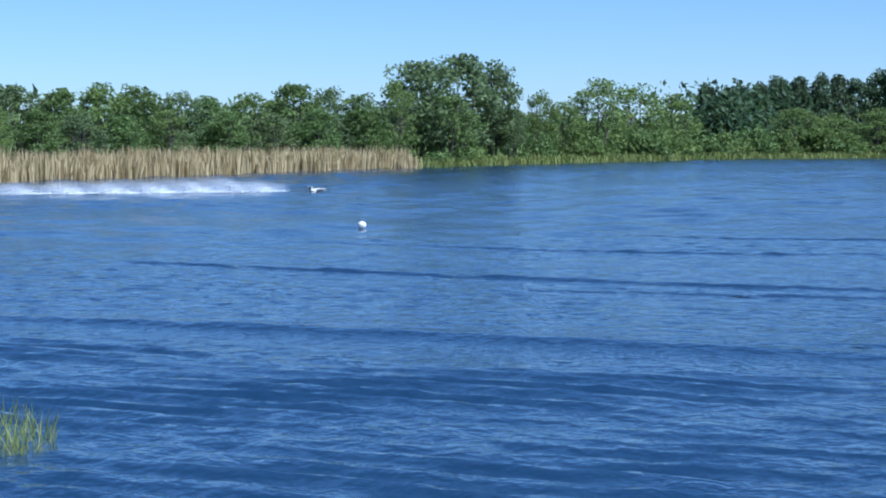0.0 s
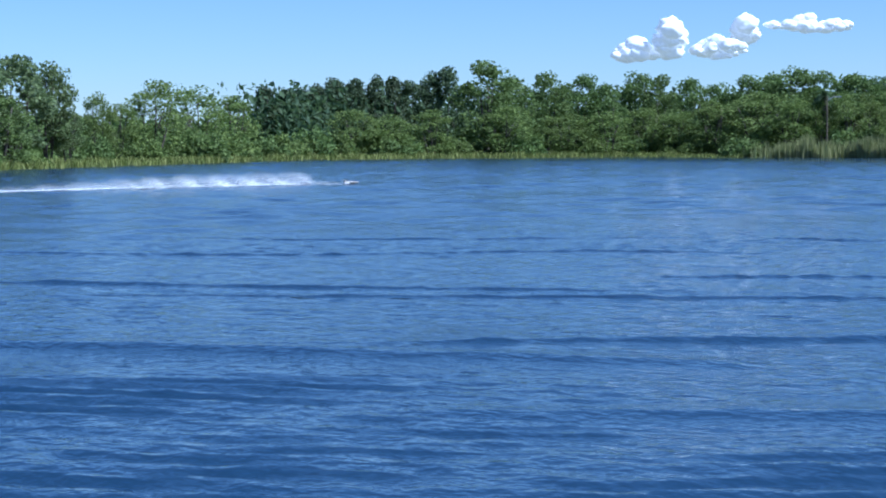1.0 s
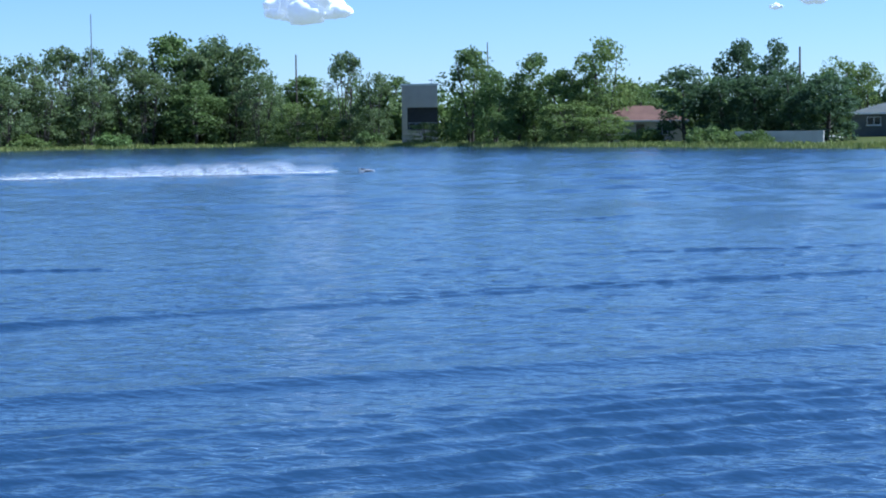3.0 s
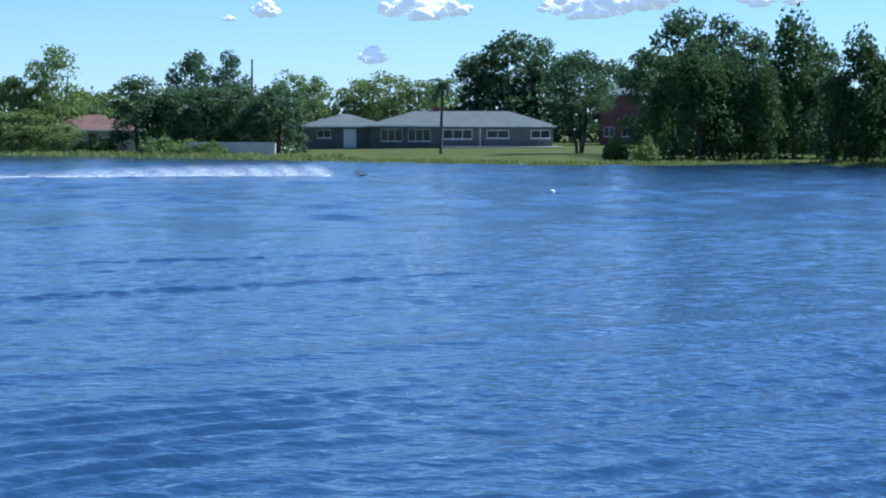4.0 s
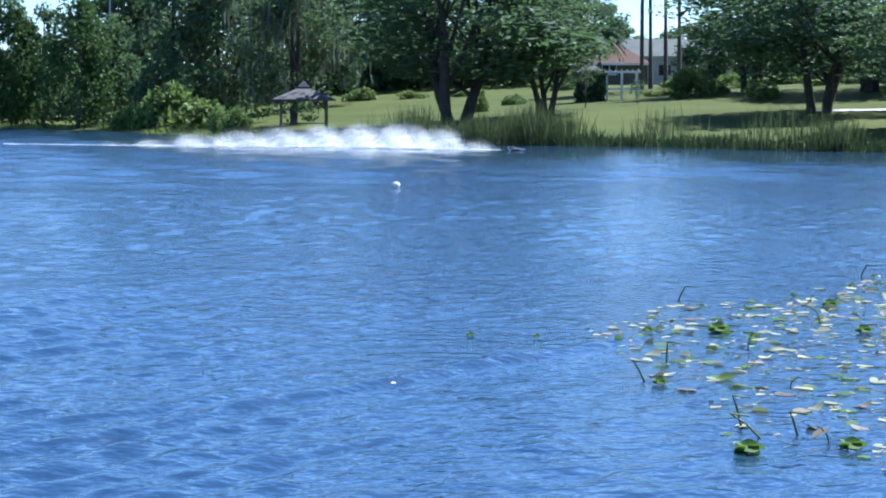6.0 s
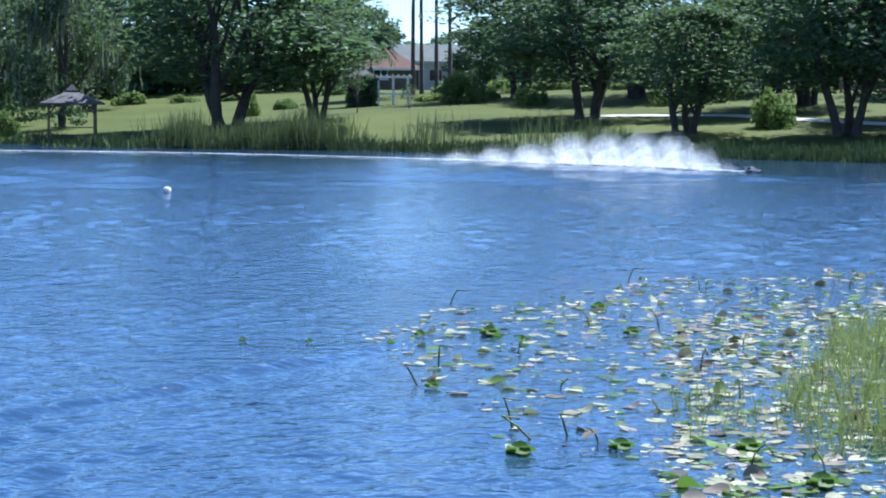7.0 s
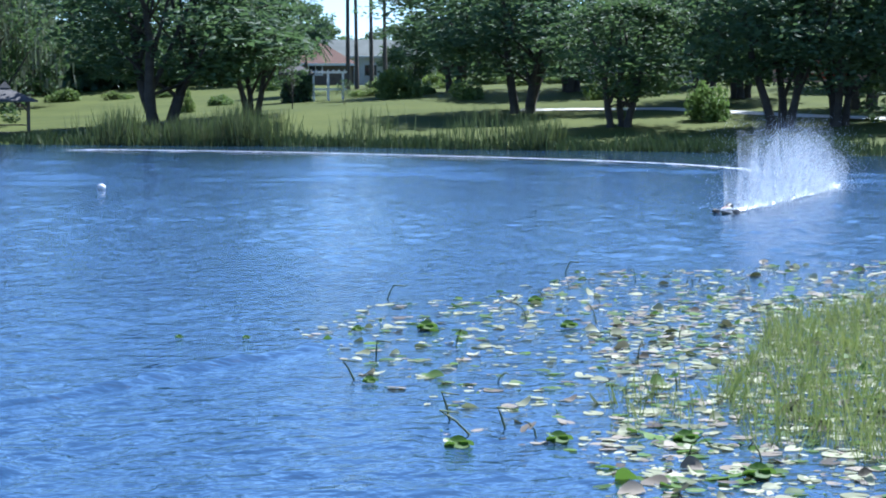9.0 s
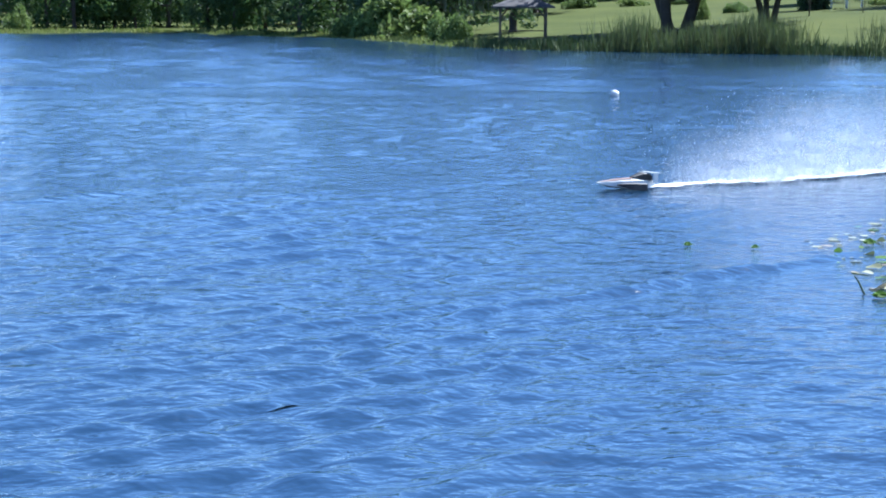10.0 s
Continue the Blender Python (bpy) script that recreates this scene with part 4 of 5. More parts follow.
def gazebo():
    ob = thing("gazebo", pose(39.6, 113.8, gz(39.6, 113.8), 0, 0, -18.5), "open wooden gazebo with a grey pyramid roof by the water", "gazebo")
    w = 1.3
    for sx in (-1, 1):
        for sy in (-1, 1):
            part("post", box(sx * w - 0.07, sy * w - 0.07, -0.5, sx * w + 0.07, sy * w + 0.07, 1.75, 0.01), M["wood"], ob)
            v, f = tubes([[(sx * w, sy * w, 1.2, 0.04), (sx * (w - 0.45), sy * w, 1.72, 0.04)]], 4)
            child("brace", mesh_from("brace", v, f, M["wood"]), ob)
    part("roof", hip(-w, -w, w, w, 1.753, 2.62, 0.5, 0.1), M["roof_thatch"], ob, "weathered grey shingle roof")
    part("cap", hip(-0.25, -0.25, 0.25, 0.25, 2.5, 2.95, 0.1, 0.06), M["roof_thatch"], ob)
    part("floor", box(-w - 0.2, -w - 0.2, -0.4, w + 0.2, w + 0.2, 0.06), M["wood"], ob)
    for sx in (-1, 1):
        part("railing", box(sx * w - 0.03, -w + 0.073, 0.62, sx * w + 0.03, w - 0.073, 0.7), M["wood"], ob)
    part("bench", box(-w + 0.1, w - 0.45, 0.42, w - 0.1, w - 0.1, 0.48), M["wood"], ob)


gazebo()


def pergola():
    ob = thing("pergola", pose(65.1, 125.1, gz(65.1, 125.1), 0, 0, -26.6), "white garden pergola beside an ivy-covered shed", "pergola")
    for x in (0, 1.0, 2.0):
        for y in (0, 1.8):
            part("post", box(x - 0.06, y - 0.06, -0.3, x + 0.06, y + 0.06, 1.9), M["white"], ob)
    for z in (0.75, 1.9):
        for y in (0, 1.8):
            part("beam", box(-0.25, y - 0.05, z + 0.003, 2.25, y + 0.05, z + 0.13), M["white"], ob)
    for k in range(7):
        part("slat", box(-0.2 + k * 0.38, -0.35, 2.035, -0.14 + k * 0.38, 2.15, 2.13), M["white"], ob)
    shed = thing("shed", pose(63.2, 126, gz(63.2, 126), 0, 0, -27.2), "dark garden shed overgrown with ivy", "shed")
    part("wall", box(0, 0, -0.3, 1.9, 2.0, 1.9), M["dark"], shed)
    part("roof", hip(0, 0, 1.9, 2.0, 1.904, 2.7, 0.25), M["roof_thatch"], shed)
    rng = np.random.default_rng(4)
    p = np.stack([rng.uniform(-0.1, 2.0, 900), rng.uniform(-0.22, 0.0, 900), rng.uniform(0, 2.2, 900)], 1)
    v, f = leaf_quads(p, 0.16, rng)
    child("ivy", mesh_from("ivy", v, f, M["oak"]), shed, label="dark green ivy")


pergola()


def parked_car(x, y, turn):
    ob = thing("car", pose(x, y, gz(x, y), 0, 0, turn), "red car parked behind the park trees", "car")
    prof = [(-2.1, 0.3), (-2.15, 0.75), (-1.5, 0.88), (-0.9, 1.36), (0.5, 1.38), (1.15, 0.95), (2.0, 0.82), (2.15, 0.5), (2.1, 0.28)]
    bm = bmesh.new()
    left, right = [bm.verts.new((a, -0.85, b)) for a, b in prof], [bm.verts.new((a, 0.85, b)) for a, b in prof]
    bm.faces.new(left), bm.faces.new(right[::-1])
    for i in range(len(prof)):
        j = (i + 1) % len(prof)
        bm.faces.new((left[j], left[i], right[i], right[j]))
    bmesh.ops.bevel(bm, geom=list(bm.edges), offset=0.05, segments=2, affect="EDGES")
    part("body", bm, M["red_paint"], ob)
    for s in (-1, 1):
        y0 = s * 0.853
        part("side_window", box(-0.85, min(y0, y0 + s * 0.01), 0.92, 0.6, max(y0, y0 + s * 0.01), 1.28, 0.0), M["glass"], ob)
        for wx in (-1.35, 1.35):
            bm = bmesh.new()
            bmesh.ops.create_cone(bm, cap_ends=True, segments=16, radius1=0.32, radius2=0.32, depth=0.2, matrix=pose(wx, s * 0.78, 0.32, 90, 0, 0))
            wheel = part("wheel", bm, M["rubber"], ob)
            bm = bmesh.new()
            bmesh.ops.create_cone(bm, cap_ends=True, segments=12, radius1=0.18, radius2=0.15, depth=0.22, matrix=pose(wx, s * 0.80, 0.32, 90, 0, 0))
            part("rim", bm, M["metal"], wheel)


parked_car(97.3, 111.1, -39.8)

rd = [(65.4, 100.2), (67.1, 98.4), (70.2, 92.9), (71.2, 82.2), (72.1, 72.2), (74, 57.9)]
vs, fs = [], []
for i, (x, y) in enumerate(rd):
    a, b = rd[max(0, i - 1)], rd[min(len(rd) - 1, i + 1)]
    t = Vector((b[0] - a[0], b[1] - a[1])).normalized()
    for s in (-0.8, 0.8):
        qx, qy = x + t.y * s, y - t.x * s
        vs.append((qx, qy, gz(qx, qy) + 0.06))
    if i:
        fs.append((2 * i - 2, 2 * i - 1, 2 * i + 1, 2 * i))
tagged(new("path", mesh_from("path", vs, fs, M["concrete"])), "pale concrete footpath across the park lawn", "path", kind="structure")


def lamp_post(x, y, h, arm, label):
    ob = thing("street_lamp", pose(x, y, gz(x, y) - 0.05, 0, 0, 50), label, "street lamp", "street lamps")
    v, f = tubes([[(0, 0, 0, 0.10), (0, 0, h * 0.5, 0.08), (0, 0, h, 0.06)]], 8)
    child("pole", mesh_from("lamp_pole", v, f, M["wood"]), ob)
    v, f = tubes([[(0, 0, h - 0.5, 0.05), (arm * 0.6, 0, h - 0.1, 0.045), (arm, 0, h - 0.05, 0.04)]], 6)
    child("arm", mesh_from("lamp_arm", v, f, M["metal"]), ob)
    part("head", box(arm - 0.1, -0.14, h - 0.14, arm + 0.55, 0.14, h + 0.0, 0.04), M["metal"], ob)


lamp_post(-136.6, 208.5, 7.4, 1.5, "wooden street lamp pole with a curved arm")
lamp_post(-147.8, 208.4, 7.3, 1.2, "wooden street lamp pole with a curved arm")


def pole(x, y, h, r, label, mat="wood", bars=()):
    ob = thing("pole", pose(x, y, gz(x, y) - 0.1), label, "pole", "poles")
    v, f = tubes([[(0, 0, 0, r), (0, 0, h / 2, r * 0.9), (0, 0, h, r * 0.7)]], 8)
    child("shaft", mesh_from("shaft", v, f, M[mat]), ob)
    for z, w in bars:
        part("crossarm", box(-w, -0.05, z, w, 0.05, z + 0.1), M[mat], ob)


pole(-132.1, 212.7, 7.4, 0.13, "plain white post behind the reeds", "white")
pole(-115.6, 254.4, 17.5, 0.09, "thin radio mast above the trees", "metal")
pole(-93.6, 273, 12.2, 0.14, "wooden utility pole behind the trees")
pole(-61, 250.6, 12.4, 0.09, "wooden utility pole behind the trees")
pole(-19.5, 213.4, 9.6, 0.13, "wooden utility pole behind the oaks")
pole(-71.7, 263.4, 8.2, 0.08, "thin lamp pole beside the block", "metal", ((8.0, 0.4),))
pole(36.7, 147.6, 12.6, 0.07, "thin lamp pole above the trees", "metal", ((12.3, 0.35),))


# ---------------------------------------------------------------- clouds
def cloud(x, y, z, w, h, seed):
    rng = np.random.default_rng(seed)
    bm = bmesh.new()
    n = 40
    for k in range(n):
        u = rng.uniform(-1, 1)
        r = min(w, h) * rng.uniform(0.34, 0.7) * (1 - 0.45 * abs(u))
        bmesh.ops.create_icosphere(bm, subdivisions=3, radius=r, matrix=Matrix.Translation((u * max(0.0, w - r), rng.normal() * h * 0.3, rng.uniform(-0.5, 0.75) * h * (1 - 0.75 * abs(u) ** 0.8))) @ Matrix.Diagonal((1.25, 1, 0.85, 1)))
    for v in bm.verts:
        q = v.co
        s = noise.fractal(q * (3.0 / h) + Vector((seed * 9.1, 0, 0)), 0.8, 2.0, 5) * h * 0.14
        v.co = q + q.normalized() * s
        v.co.z = max(v.co.z, -h * 0.62 + 0.05 * h * math.sin(q.x / h * 3))
    for f in bm.faces:
        f.smooth = True
    ob = part("cloud", bm, M["cloud"])
    ob.matrix_basis = pose(x, y, z, 0, 0, -math.degrees(math.atan2(x, y)))
    tagged(ob, "small white fair-weather cloud", "cloud", "fair-weather clouds")


for i, c in enumerate(((-1046.3, 1225, 68, 19.8, 11), (-1022.4, 1238.1, 77, 13, 22.0), (-990.2, 1257, 70, 22.9, 11), (-964.9, 1336.1, 90, 35, 9), (-505.6, 1504.2, 93, 33, 18), (-137.6, 1618.8, 97, 11.5, 8),
                       (-165.9, 1617.4, 91, 5.3, 3.1), (-14, 1625.3, 99, 37, 13), (-54.3, 1623.5, 62, 11.5, 7.5))):
    cloud(*c, i + 1)
for i, c in enumerate(((107.1, 1621.7, 98, 35, 10), (132.2, 1622, 104, 58, 13), (237.8, 1590.3, 105, 15, 9), (265, 1580.6, 104, 8.8, 6), (313.3, 1559.3, 111, 26, 8), (-1005.4, 1308.4, 84, 12, 14))):
    cloud(*c, i + 21)


# ---------------------------------------------------------------- water plants
def inside(poly, x, y):
    c = False
    for (x0, y0), (x1, y1) in zip(poly, poly[1:] + poly[:1]):
        if (y0 > y) != (y1 > y) and x < (x1 - x0) * (y - y0) / (y1 - y0) + x0:
            c = not c
    return c


LILY = [(8.97, 17.76), (11.0, 19.61), (12.3, 19.61), (15.37, 22.04), (17.15, 21.48), (19.12, 21.48), (20.93, 21.18), (21.83, 20.46), (8.57, 7.99), (6.57, 9.18), (7.37, 10.5), (6.83, 11.44), (7.52, 12.59), (7.78, 13.79), (8.26, 15.3), (8.83, 17.13)]
DENSE = [(12.66, 17.63), (14.63, 18.31), (15.97, 17.94), (18.52, 17.34), (8.57, 7.99), (6.53, 9.21), (7.6, 10.73), (9.34, 12.7), (10.68, 15.3)]
GRASS = [(13.22, 15.74), (14.78, 16.43), (17.46, 16.34), (9.52, 8.88), (8.7, 9.25), (8.46, 10.22), (9.67, 12.16), (11.18, 13.61)]


def pad_mesh(seed, curl):
    """A lily leaf: a notched disc with a wavy, partly lifted rim."""
    rng = random.Random(seed)
    vs, fs = [(0, 0, 0.01)], []
    n = 18
    for ring, rr in ((1, 0.55), (2, 1.0)):
        for k in range(n):
            a = radians(14 + k * (332 / (n - 1)))
            z = 0.006 + (0.05 * curl * math.sin(a * 2 + seed) + rng.uniform(-0.01, 0.02) * curl) * rr * rr + (0.35 * curl * max(0, math.cos(a - seed)) ** 2 * rr * rr)
            vs.append((rr * math.cos(a) * (1 + rng.uniform(-0.04, 0.04)), rr * math.sin(a) * 0.88, z))
    for k in range(n - 1):
        fs.append((0, 1 + k, 2 + k))
        fs.append((1 + k, 1 + n + k, 2 + n + k, 2 + k))
    return vs, fs


PADS = [mesh_from("lily_pad", *pad_mesh(s, c), M["pad_green"] if s in (2, 5) else M["pad_brown"] if s in (1, 4) else M["pad"], True) for s, c in ((0, 0.1), (1, 0.25), (2, 0.5), (3, 0.15), (4, 0.8), (5, 1.0))]
rng = random.Random(21)
made, rest = 0, {}
while made < 5600:
    x, y = rng.uniform(6.57, 21.83), rng.uniform(7.99, 22.04)
    if not inside(LILY, x, y) or (not inside(DENSE, x, y) and rng.random() < 0.72):
        continue
    made += 1
    s = 0.018 + 0.07 * rng.random() ** 2.3
    m = pose(x, y, rng.uniform(0.0, 0.012), rng.uniform(-4, 4), rng.uniform(-4, 4), rng.uniform(0, 360)) @ Matrix.Diagonal((s, s, s, 1))
    me = PADS[rng.choice((0, 0, 1, 1, 3, 3, 2, 4, 5))]
    if made <= 290:
        ob = new("lily_pad", me)
        ob.matrix_basis = m
        tagged(ob, "green and yellowing water lily leaf floating on the lake", "lily pad", "floating lily pads")
    else:
        tint = rng.choice(("pad", "pad", "pad_green", "pad_brown"))
        rv, rf = rest.setdefault(tint, ([], []))
        b = len(rv)
        lift = Matrix.Diagonal((1, 1, rng.choice((1, 1, 2.5)), 1))
        rv += [m @ lift @ v.co for v in me.vertices]
        rf += [tuple(b + i for i in p.vertices) for p in me.polygons]
for tint, (rv, rf) in rest.items():
    tagged(new("lily_field", mesh_from("lily_field", rv, rf, M[tint], True)), "dense field of pale yellow-green lily leaves on the water", "lily pads", kind="stuff")

# upright bent stems and lifted leaves
for k in range(44):
    while True:
        x, y = rng.uniform(6.57, 21.83), rng.uniform(7.99, 22.04)
        if inside(LILY, x, y):
            break
    h = rng.uniform(0.10, 0.26)
    a = rng.uniform(0, 6.28)
    bx, by = math.cos(a) * h * rng.uniform(0.1, 0.7), math.sin(a) * h * rng.uniform(0.1, 0.7)
    ob = thing("water_lily", pose(x, y, -0.05), "bent brown-green lily stem rising from the water", "water plant", "standing water lilies")
    v, f = tubes([[(0, 0, 0, 0.007), (bx * 0.4, by * 0.4, h * 0.7, 0.006), (bx, by, h, 0.006), (bx * 1.5, by * 1.5, h * rng.uniform(0.7, 1.05), 0.004)]], 5)
    child("stalk", mesh_from("stalk", v, f, M["stem"], True), ob)
    if k % 3:
        child("leaf", PADS[rng.choice((4, 5))], ob, pose(bx, by, h * 0.8, 30, 10, rng.uniform(0, 360)) @ Matrix.Scale(rng.uniform(0.04, 0.07), 4))


def lily_clump(x, y, r, label="clump of upright bright green lily leaves on the water"):
    ob = thing("water_lily", pose(x, y, 0), label, "water plant", "standing water lilies")
    for k in range(8):
        a = k * 2.4
        child("leaf", PADS[(2, 5, 5)[k % 3]], ob, pose(math.cos(a) * r * 0.6, math.sin(a) * r * 0.6, 0.015 + 0.006 * k * r / 0.1, 22 * math.sin(a), 22 * math.cos(a), k * 70) @ Matrix.Scale(r * (0.5 + 0.06 * k), 4))


for x, y, r in ((6.80, 11.12, 0.075), (7.47, 10.98, 0.07), (7.80, 14.07, 0.05), (10.10, 17.10, 0.08), (12.47, 18.79, 0.07), (7.77, 9.36, 0.08), (8.19, 10.59, 0.07), (9.47, 17.32, 0.05), (11.35, 16.52, 0.07)):
    lily_clump(x, y, r)
for x, y in ((7.77, 17.63), (8.28, 17.27), (15.06, 21.73), (15.15, 20.81)):
    lily_clump(x, y, 0.03, "single small leaves drifting on the open water")
for x, y, bx, by, h in ((7.33, 12.06, -0.06, 0.04, 0.25), (7.16, 11.45, -0.22, 0.12, 0.22), (7.47, 11.58, -0.06, 0.03, 0.2), (7.83, 14.33, -0.1, 0.06, 0.2), (8.59, 15.38, 0.01, 0.0, 0.2), (11.32, 20.04, 0.06, -0.08, 0.2), (14.90, 21.79, 0.06, -0.06, 0.2)):
    ob = thing("water_lily", pose(x, y, -0.04), "bent bare lily stalk standing out of the water", "water plant", "standing water lilies")
    v, f = tubes([[(0, 0, 0, 0.009), (bx * 0.6, by * 0.6, h * 0.7, 0.008), (bx, by, h, 0.008), (bx + 0.08, by - 0.1, h * 0.96, 0.006)]], 5)
    child("stalk", mesh_from("stalk", v, f, M["stem"], True), ob)


def tuft(name, poly, count, height, material, label, seed):
    r = np.random.default_rng(seed)
    pts = []
    lo, hi = np.min(poly, 0), np.max(poly, 0)
    while len(pts) < count:
        x, y = r.uniform(lo[0], hi[0]), r.uniform(lo[1], hi[1])
        if inside(poly, x, y) and noise.noise(Vector((x * 2.1, y * 2.1, seed))) + r.uniform(-0.3, 0.32) > 0:
            pts.append((x, y))
    p = np.array(pts)
    h = height * r.uniform(0.4, 1.15, count)
    a = r.uniform(0, math.pi, count)
    dx = np.stack([np.cos(a), np.sin(a), 0 * a], 1) * 0.0034
    b = np.stack([p[:, 0], p[:, 1], np.full(count, -0.05)], 1)
    t = b + np.stack([r.normal(size=count) * 0.36 * h, r.normal(size=count) * 0.36 * h, h], 1)
    m = b * 0.5 + t * 0.5
    m[:, 2] += 0.08 * h
    v = np.stack([b - dx, b + dx, m + dx, m - dx, t], 1).reshape(-1, 3)
    j = np.arange(count)[:, None] * 5
    tagged(new(name, mesh_from(name, v, np.concatenate([j, j + 1, j + 2, j + 3], 1).tolist() + np.concatenate([j + 3, j + 2, j + 4], 1).tolist(), material)), label, "water grass", kind="stuff")


tuft("water_grass", GRASS, 5200, 0.36, M["shore_grass"], "thin bright green grass standing in the shallow water", 5)
tuft("water_grass", [(9.15, 12.81), (10.29, 12.51), (8.85, 11.07), (7.78, 10.88)], 160, 0.3, M["shore_grass"], "sparse pale rushes among the lily leaves", 6)
tuft("water_grass", [(-15.64, 5.45), (-15.59, 5.84), (-13.98, 5.58), (-13.46, 5.16), (-13.35, 4.65)], 420, 0.30, M["shore_grass"], "tuft of pale green grass standing in the water", 7)


# ---------------------------------------------------------------- buoys
def buoy(x, y, r):
    ob = thing("buoy", pose(x, y, 0), "round white course buoy floating on the lake", "buoy", "course buoys")
    bm = bmesh.new()
    bmesh.ops.create_uvsphere(bm, u_segments=20, v_segments=12, radius=r, matrix=pose(0, 0, r * 0.45) @ Matrix.Diagonal((1, 1, 0.85, 1)))
    for f in bm.faces:
        f.smooth = True
    part("float", bm, M["white"], ob)
    v, f = tubes([[(0, 0, r * 1.2, r * 0.18), (0, 0, r * 1.45, r * 0.16), (0, 0, r * 1.5, r * 0.05)]], 8)
    child("stud", mesh_from("stud", v, f, M["metal"]), ob)


buoy(-45.0, 25.9, 0.11)
buoy(4.15, 79.3, 0.11)
buoy(19.2, 48.2, 0.11)


# ---------------------------------------------------------------- boat wake, long low waves
def wave(points, width, height, drift, label="long low boat wave crossing the lake"):
    """A smooth ridge of water along a line of points; it drifts over the lake."""
    p = np.array(points, float)
    t = np.linspace(0, 1, len(p))
    u = np.linspace(0, 1, 90)
    deg = min(len(p) - 1, 2)
    px, py = np.polyval(np.polyfit(t, p[:, 0], deg), u), np.polyval(np.polyfit(t, p[:, 1], deg), u)
    dx, dy = np.gradient(px), np.gradient(py)
    ln = np.hypot(dx, dy)
    nx, ny = -dy / ln, dx / ln
    cross = np.linspace(-1, 1, 25)
    xy, up = [], []
    for i in range(90):
        end = math.sin(math.pi * u[i]) ** 0.5
        wob = 1 + 0.15 * math.sin(u[i] * 37 + p[0, 0]) + 0.15 * math.sin(u[i] * 91)
        sway = 0.10 * width * math.sin(u[i] * 23 + p[0, 1])
        for c in cross:
            xy.append((px[i] + nx[i] * (c * 0.6 * width + sway), py[i] + ny[i] * (c * 0.6 * width + sway)))
            up.append(0.75 * height * end * wob * (0.5 + 0.5 * math.cos(math.pi * c)) - 0.006)
    xy = np.array(xy)
    vs = np.column_stack([xy, lake_surface(xy[:, 0], xy[:, 1]) + np.array(up)])
    fs = [(i * 25 + j, i * 25 + j + 1, (i + 1) * 25 + j + 1, (i + 1) * 25 + j) for i in range(89) for j in range(24)]
    ob = new("wave", mesh_from("wave", vs, fs, M["water"], True))
    tagged(ob, label, "wave", "boat waves", "structure")
    WAVES.append((ob, drift))


def roller(points, height, front, drift):
    """A boat wave rolling in: a sharp crest, its long front slope and the fine ripples that run before it."""
    p = np.array(points, float)
    u = np.linspace(0, 1, 160)
    t = np.linspace(0, 1, len(p))
    px, py = np.polyval(np.polyfit(t, p[:, 0], 2), u), np.polyval(np.polyfit(t, p[:, 1], 2), u)
    dx, dy = np.gradient(px), np.gradient(py)
    ln = np.hypot(dx, dy)
    along = np.cumsum(ln)
    side = np.sign((-py * dx + px * dy).mean())
    nx, ny = dy / ln * -side, -dx / ln * -side
    reach = front + 5.0
    cross = np.concatenate([np.linspace(-1.2, 0, 12)[:-1], np.linspace(0, 1.0, 14)[:-1], np.linspace(1.0, reach, 110)])
    gx, gy = np.meshgrid(cross, along)
    end = (np.sin(np.pi * u) ** 0.4)[:, None]
    wob = 0.35 * np.sin(gy * 1.3) + 0.2 * np.sin(gy * 3.1 + 1)
    slope = 0.5 * np.clip(1 - gx / front, 0, 1) + 0.5 * step(0.42, 0.0, gx)
    crest = np.where(gx < 0, step(-1.2, 0, gx), slope) * height * (1 + 0.15 * wob)
    ripple = (np.sin((gx + 0.16 * wob) * 2 * np.pi / 0.52) + 0.5 * np.sin((gx + 0.3 * wob) * 2 * np.pi / 0.34 + gy)) * (0.6 + 0.4 * np.sin(gy * 0.9 + gx))
    amp = 0.28 * height * step(1.0, 0.6 * front, gx) * step(reach, reach - 2.0, gx)
    z = (crest + amp * (ripple + 1.5) + 0.01) * end - 0.012
    wx, wy = px[:, None] + nx[:, None] * gx, py[:, None] + ny[:, None] * gx
    v = np.stack([wx.ravel(), wy.ravel(), z.ravel() + lake_surface(wx.ravel(), wy.ravel()) * (0.4 + 0.6 * step(1.0, 3.0, gx.ravel()))], 1)
    n = len(cross)
    i = (np.arange(159)[:, None] * n + np.arange(n - 1)[None]).ravel()
    quads = np.stack([i, i + 1, i + n + 1, i + n], 1)
    a, b, c = v[quads[0][0]], v[quads[0][1]], v[quads[0][3]]
    if np.cross(b - a, c - a)[2] < 0:
        quads = quads[:, ::-1]
    ob = new("wave", mesh_from("wave", v, quads, M["water"], True))
    tagged(ob, "long dark boat wave rolling in with fine ripples before it", "wave", "boat waves", "structure")
    WAVES.append((ob, drift))


WAVES = []
roller([(-25.71, 7.24), (-23.52, 8.62), (-19.34, 11.55), (-14.9, 14.5), (-12.42, 15.83)], 0.10, 6.0, (0.25, -0.3))
roller([(-12.93, 10.3), (-11.36, 11.67), (-8.75, 13.93), (-5.99, 16.41), (-4.83, 17.76), (-2.58, 19.64), (0.0, 21.35)], 0.075, 4.5, (0.2, -0.3))
roller([(-3.1, 12.16), (-1.46, 12.97), (0.85, 14.39), (3.47, 16.23), (4.77, 17.22)], 0.05, 2.5, (0.15, -0.2))
roller([(-1.59, 20.56), (0.0, 21.52), (2.37, 23.79), (5.62, 26.33)], 0.055, 3.5, (0.15, -0.2))
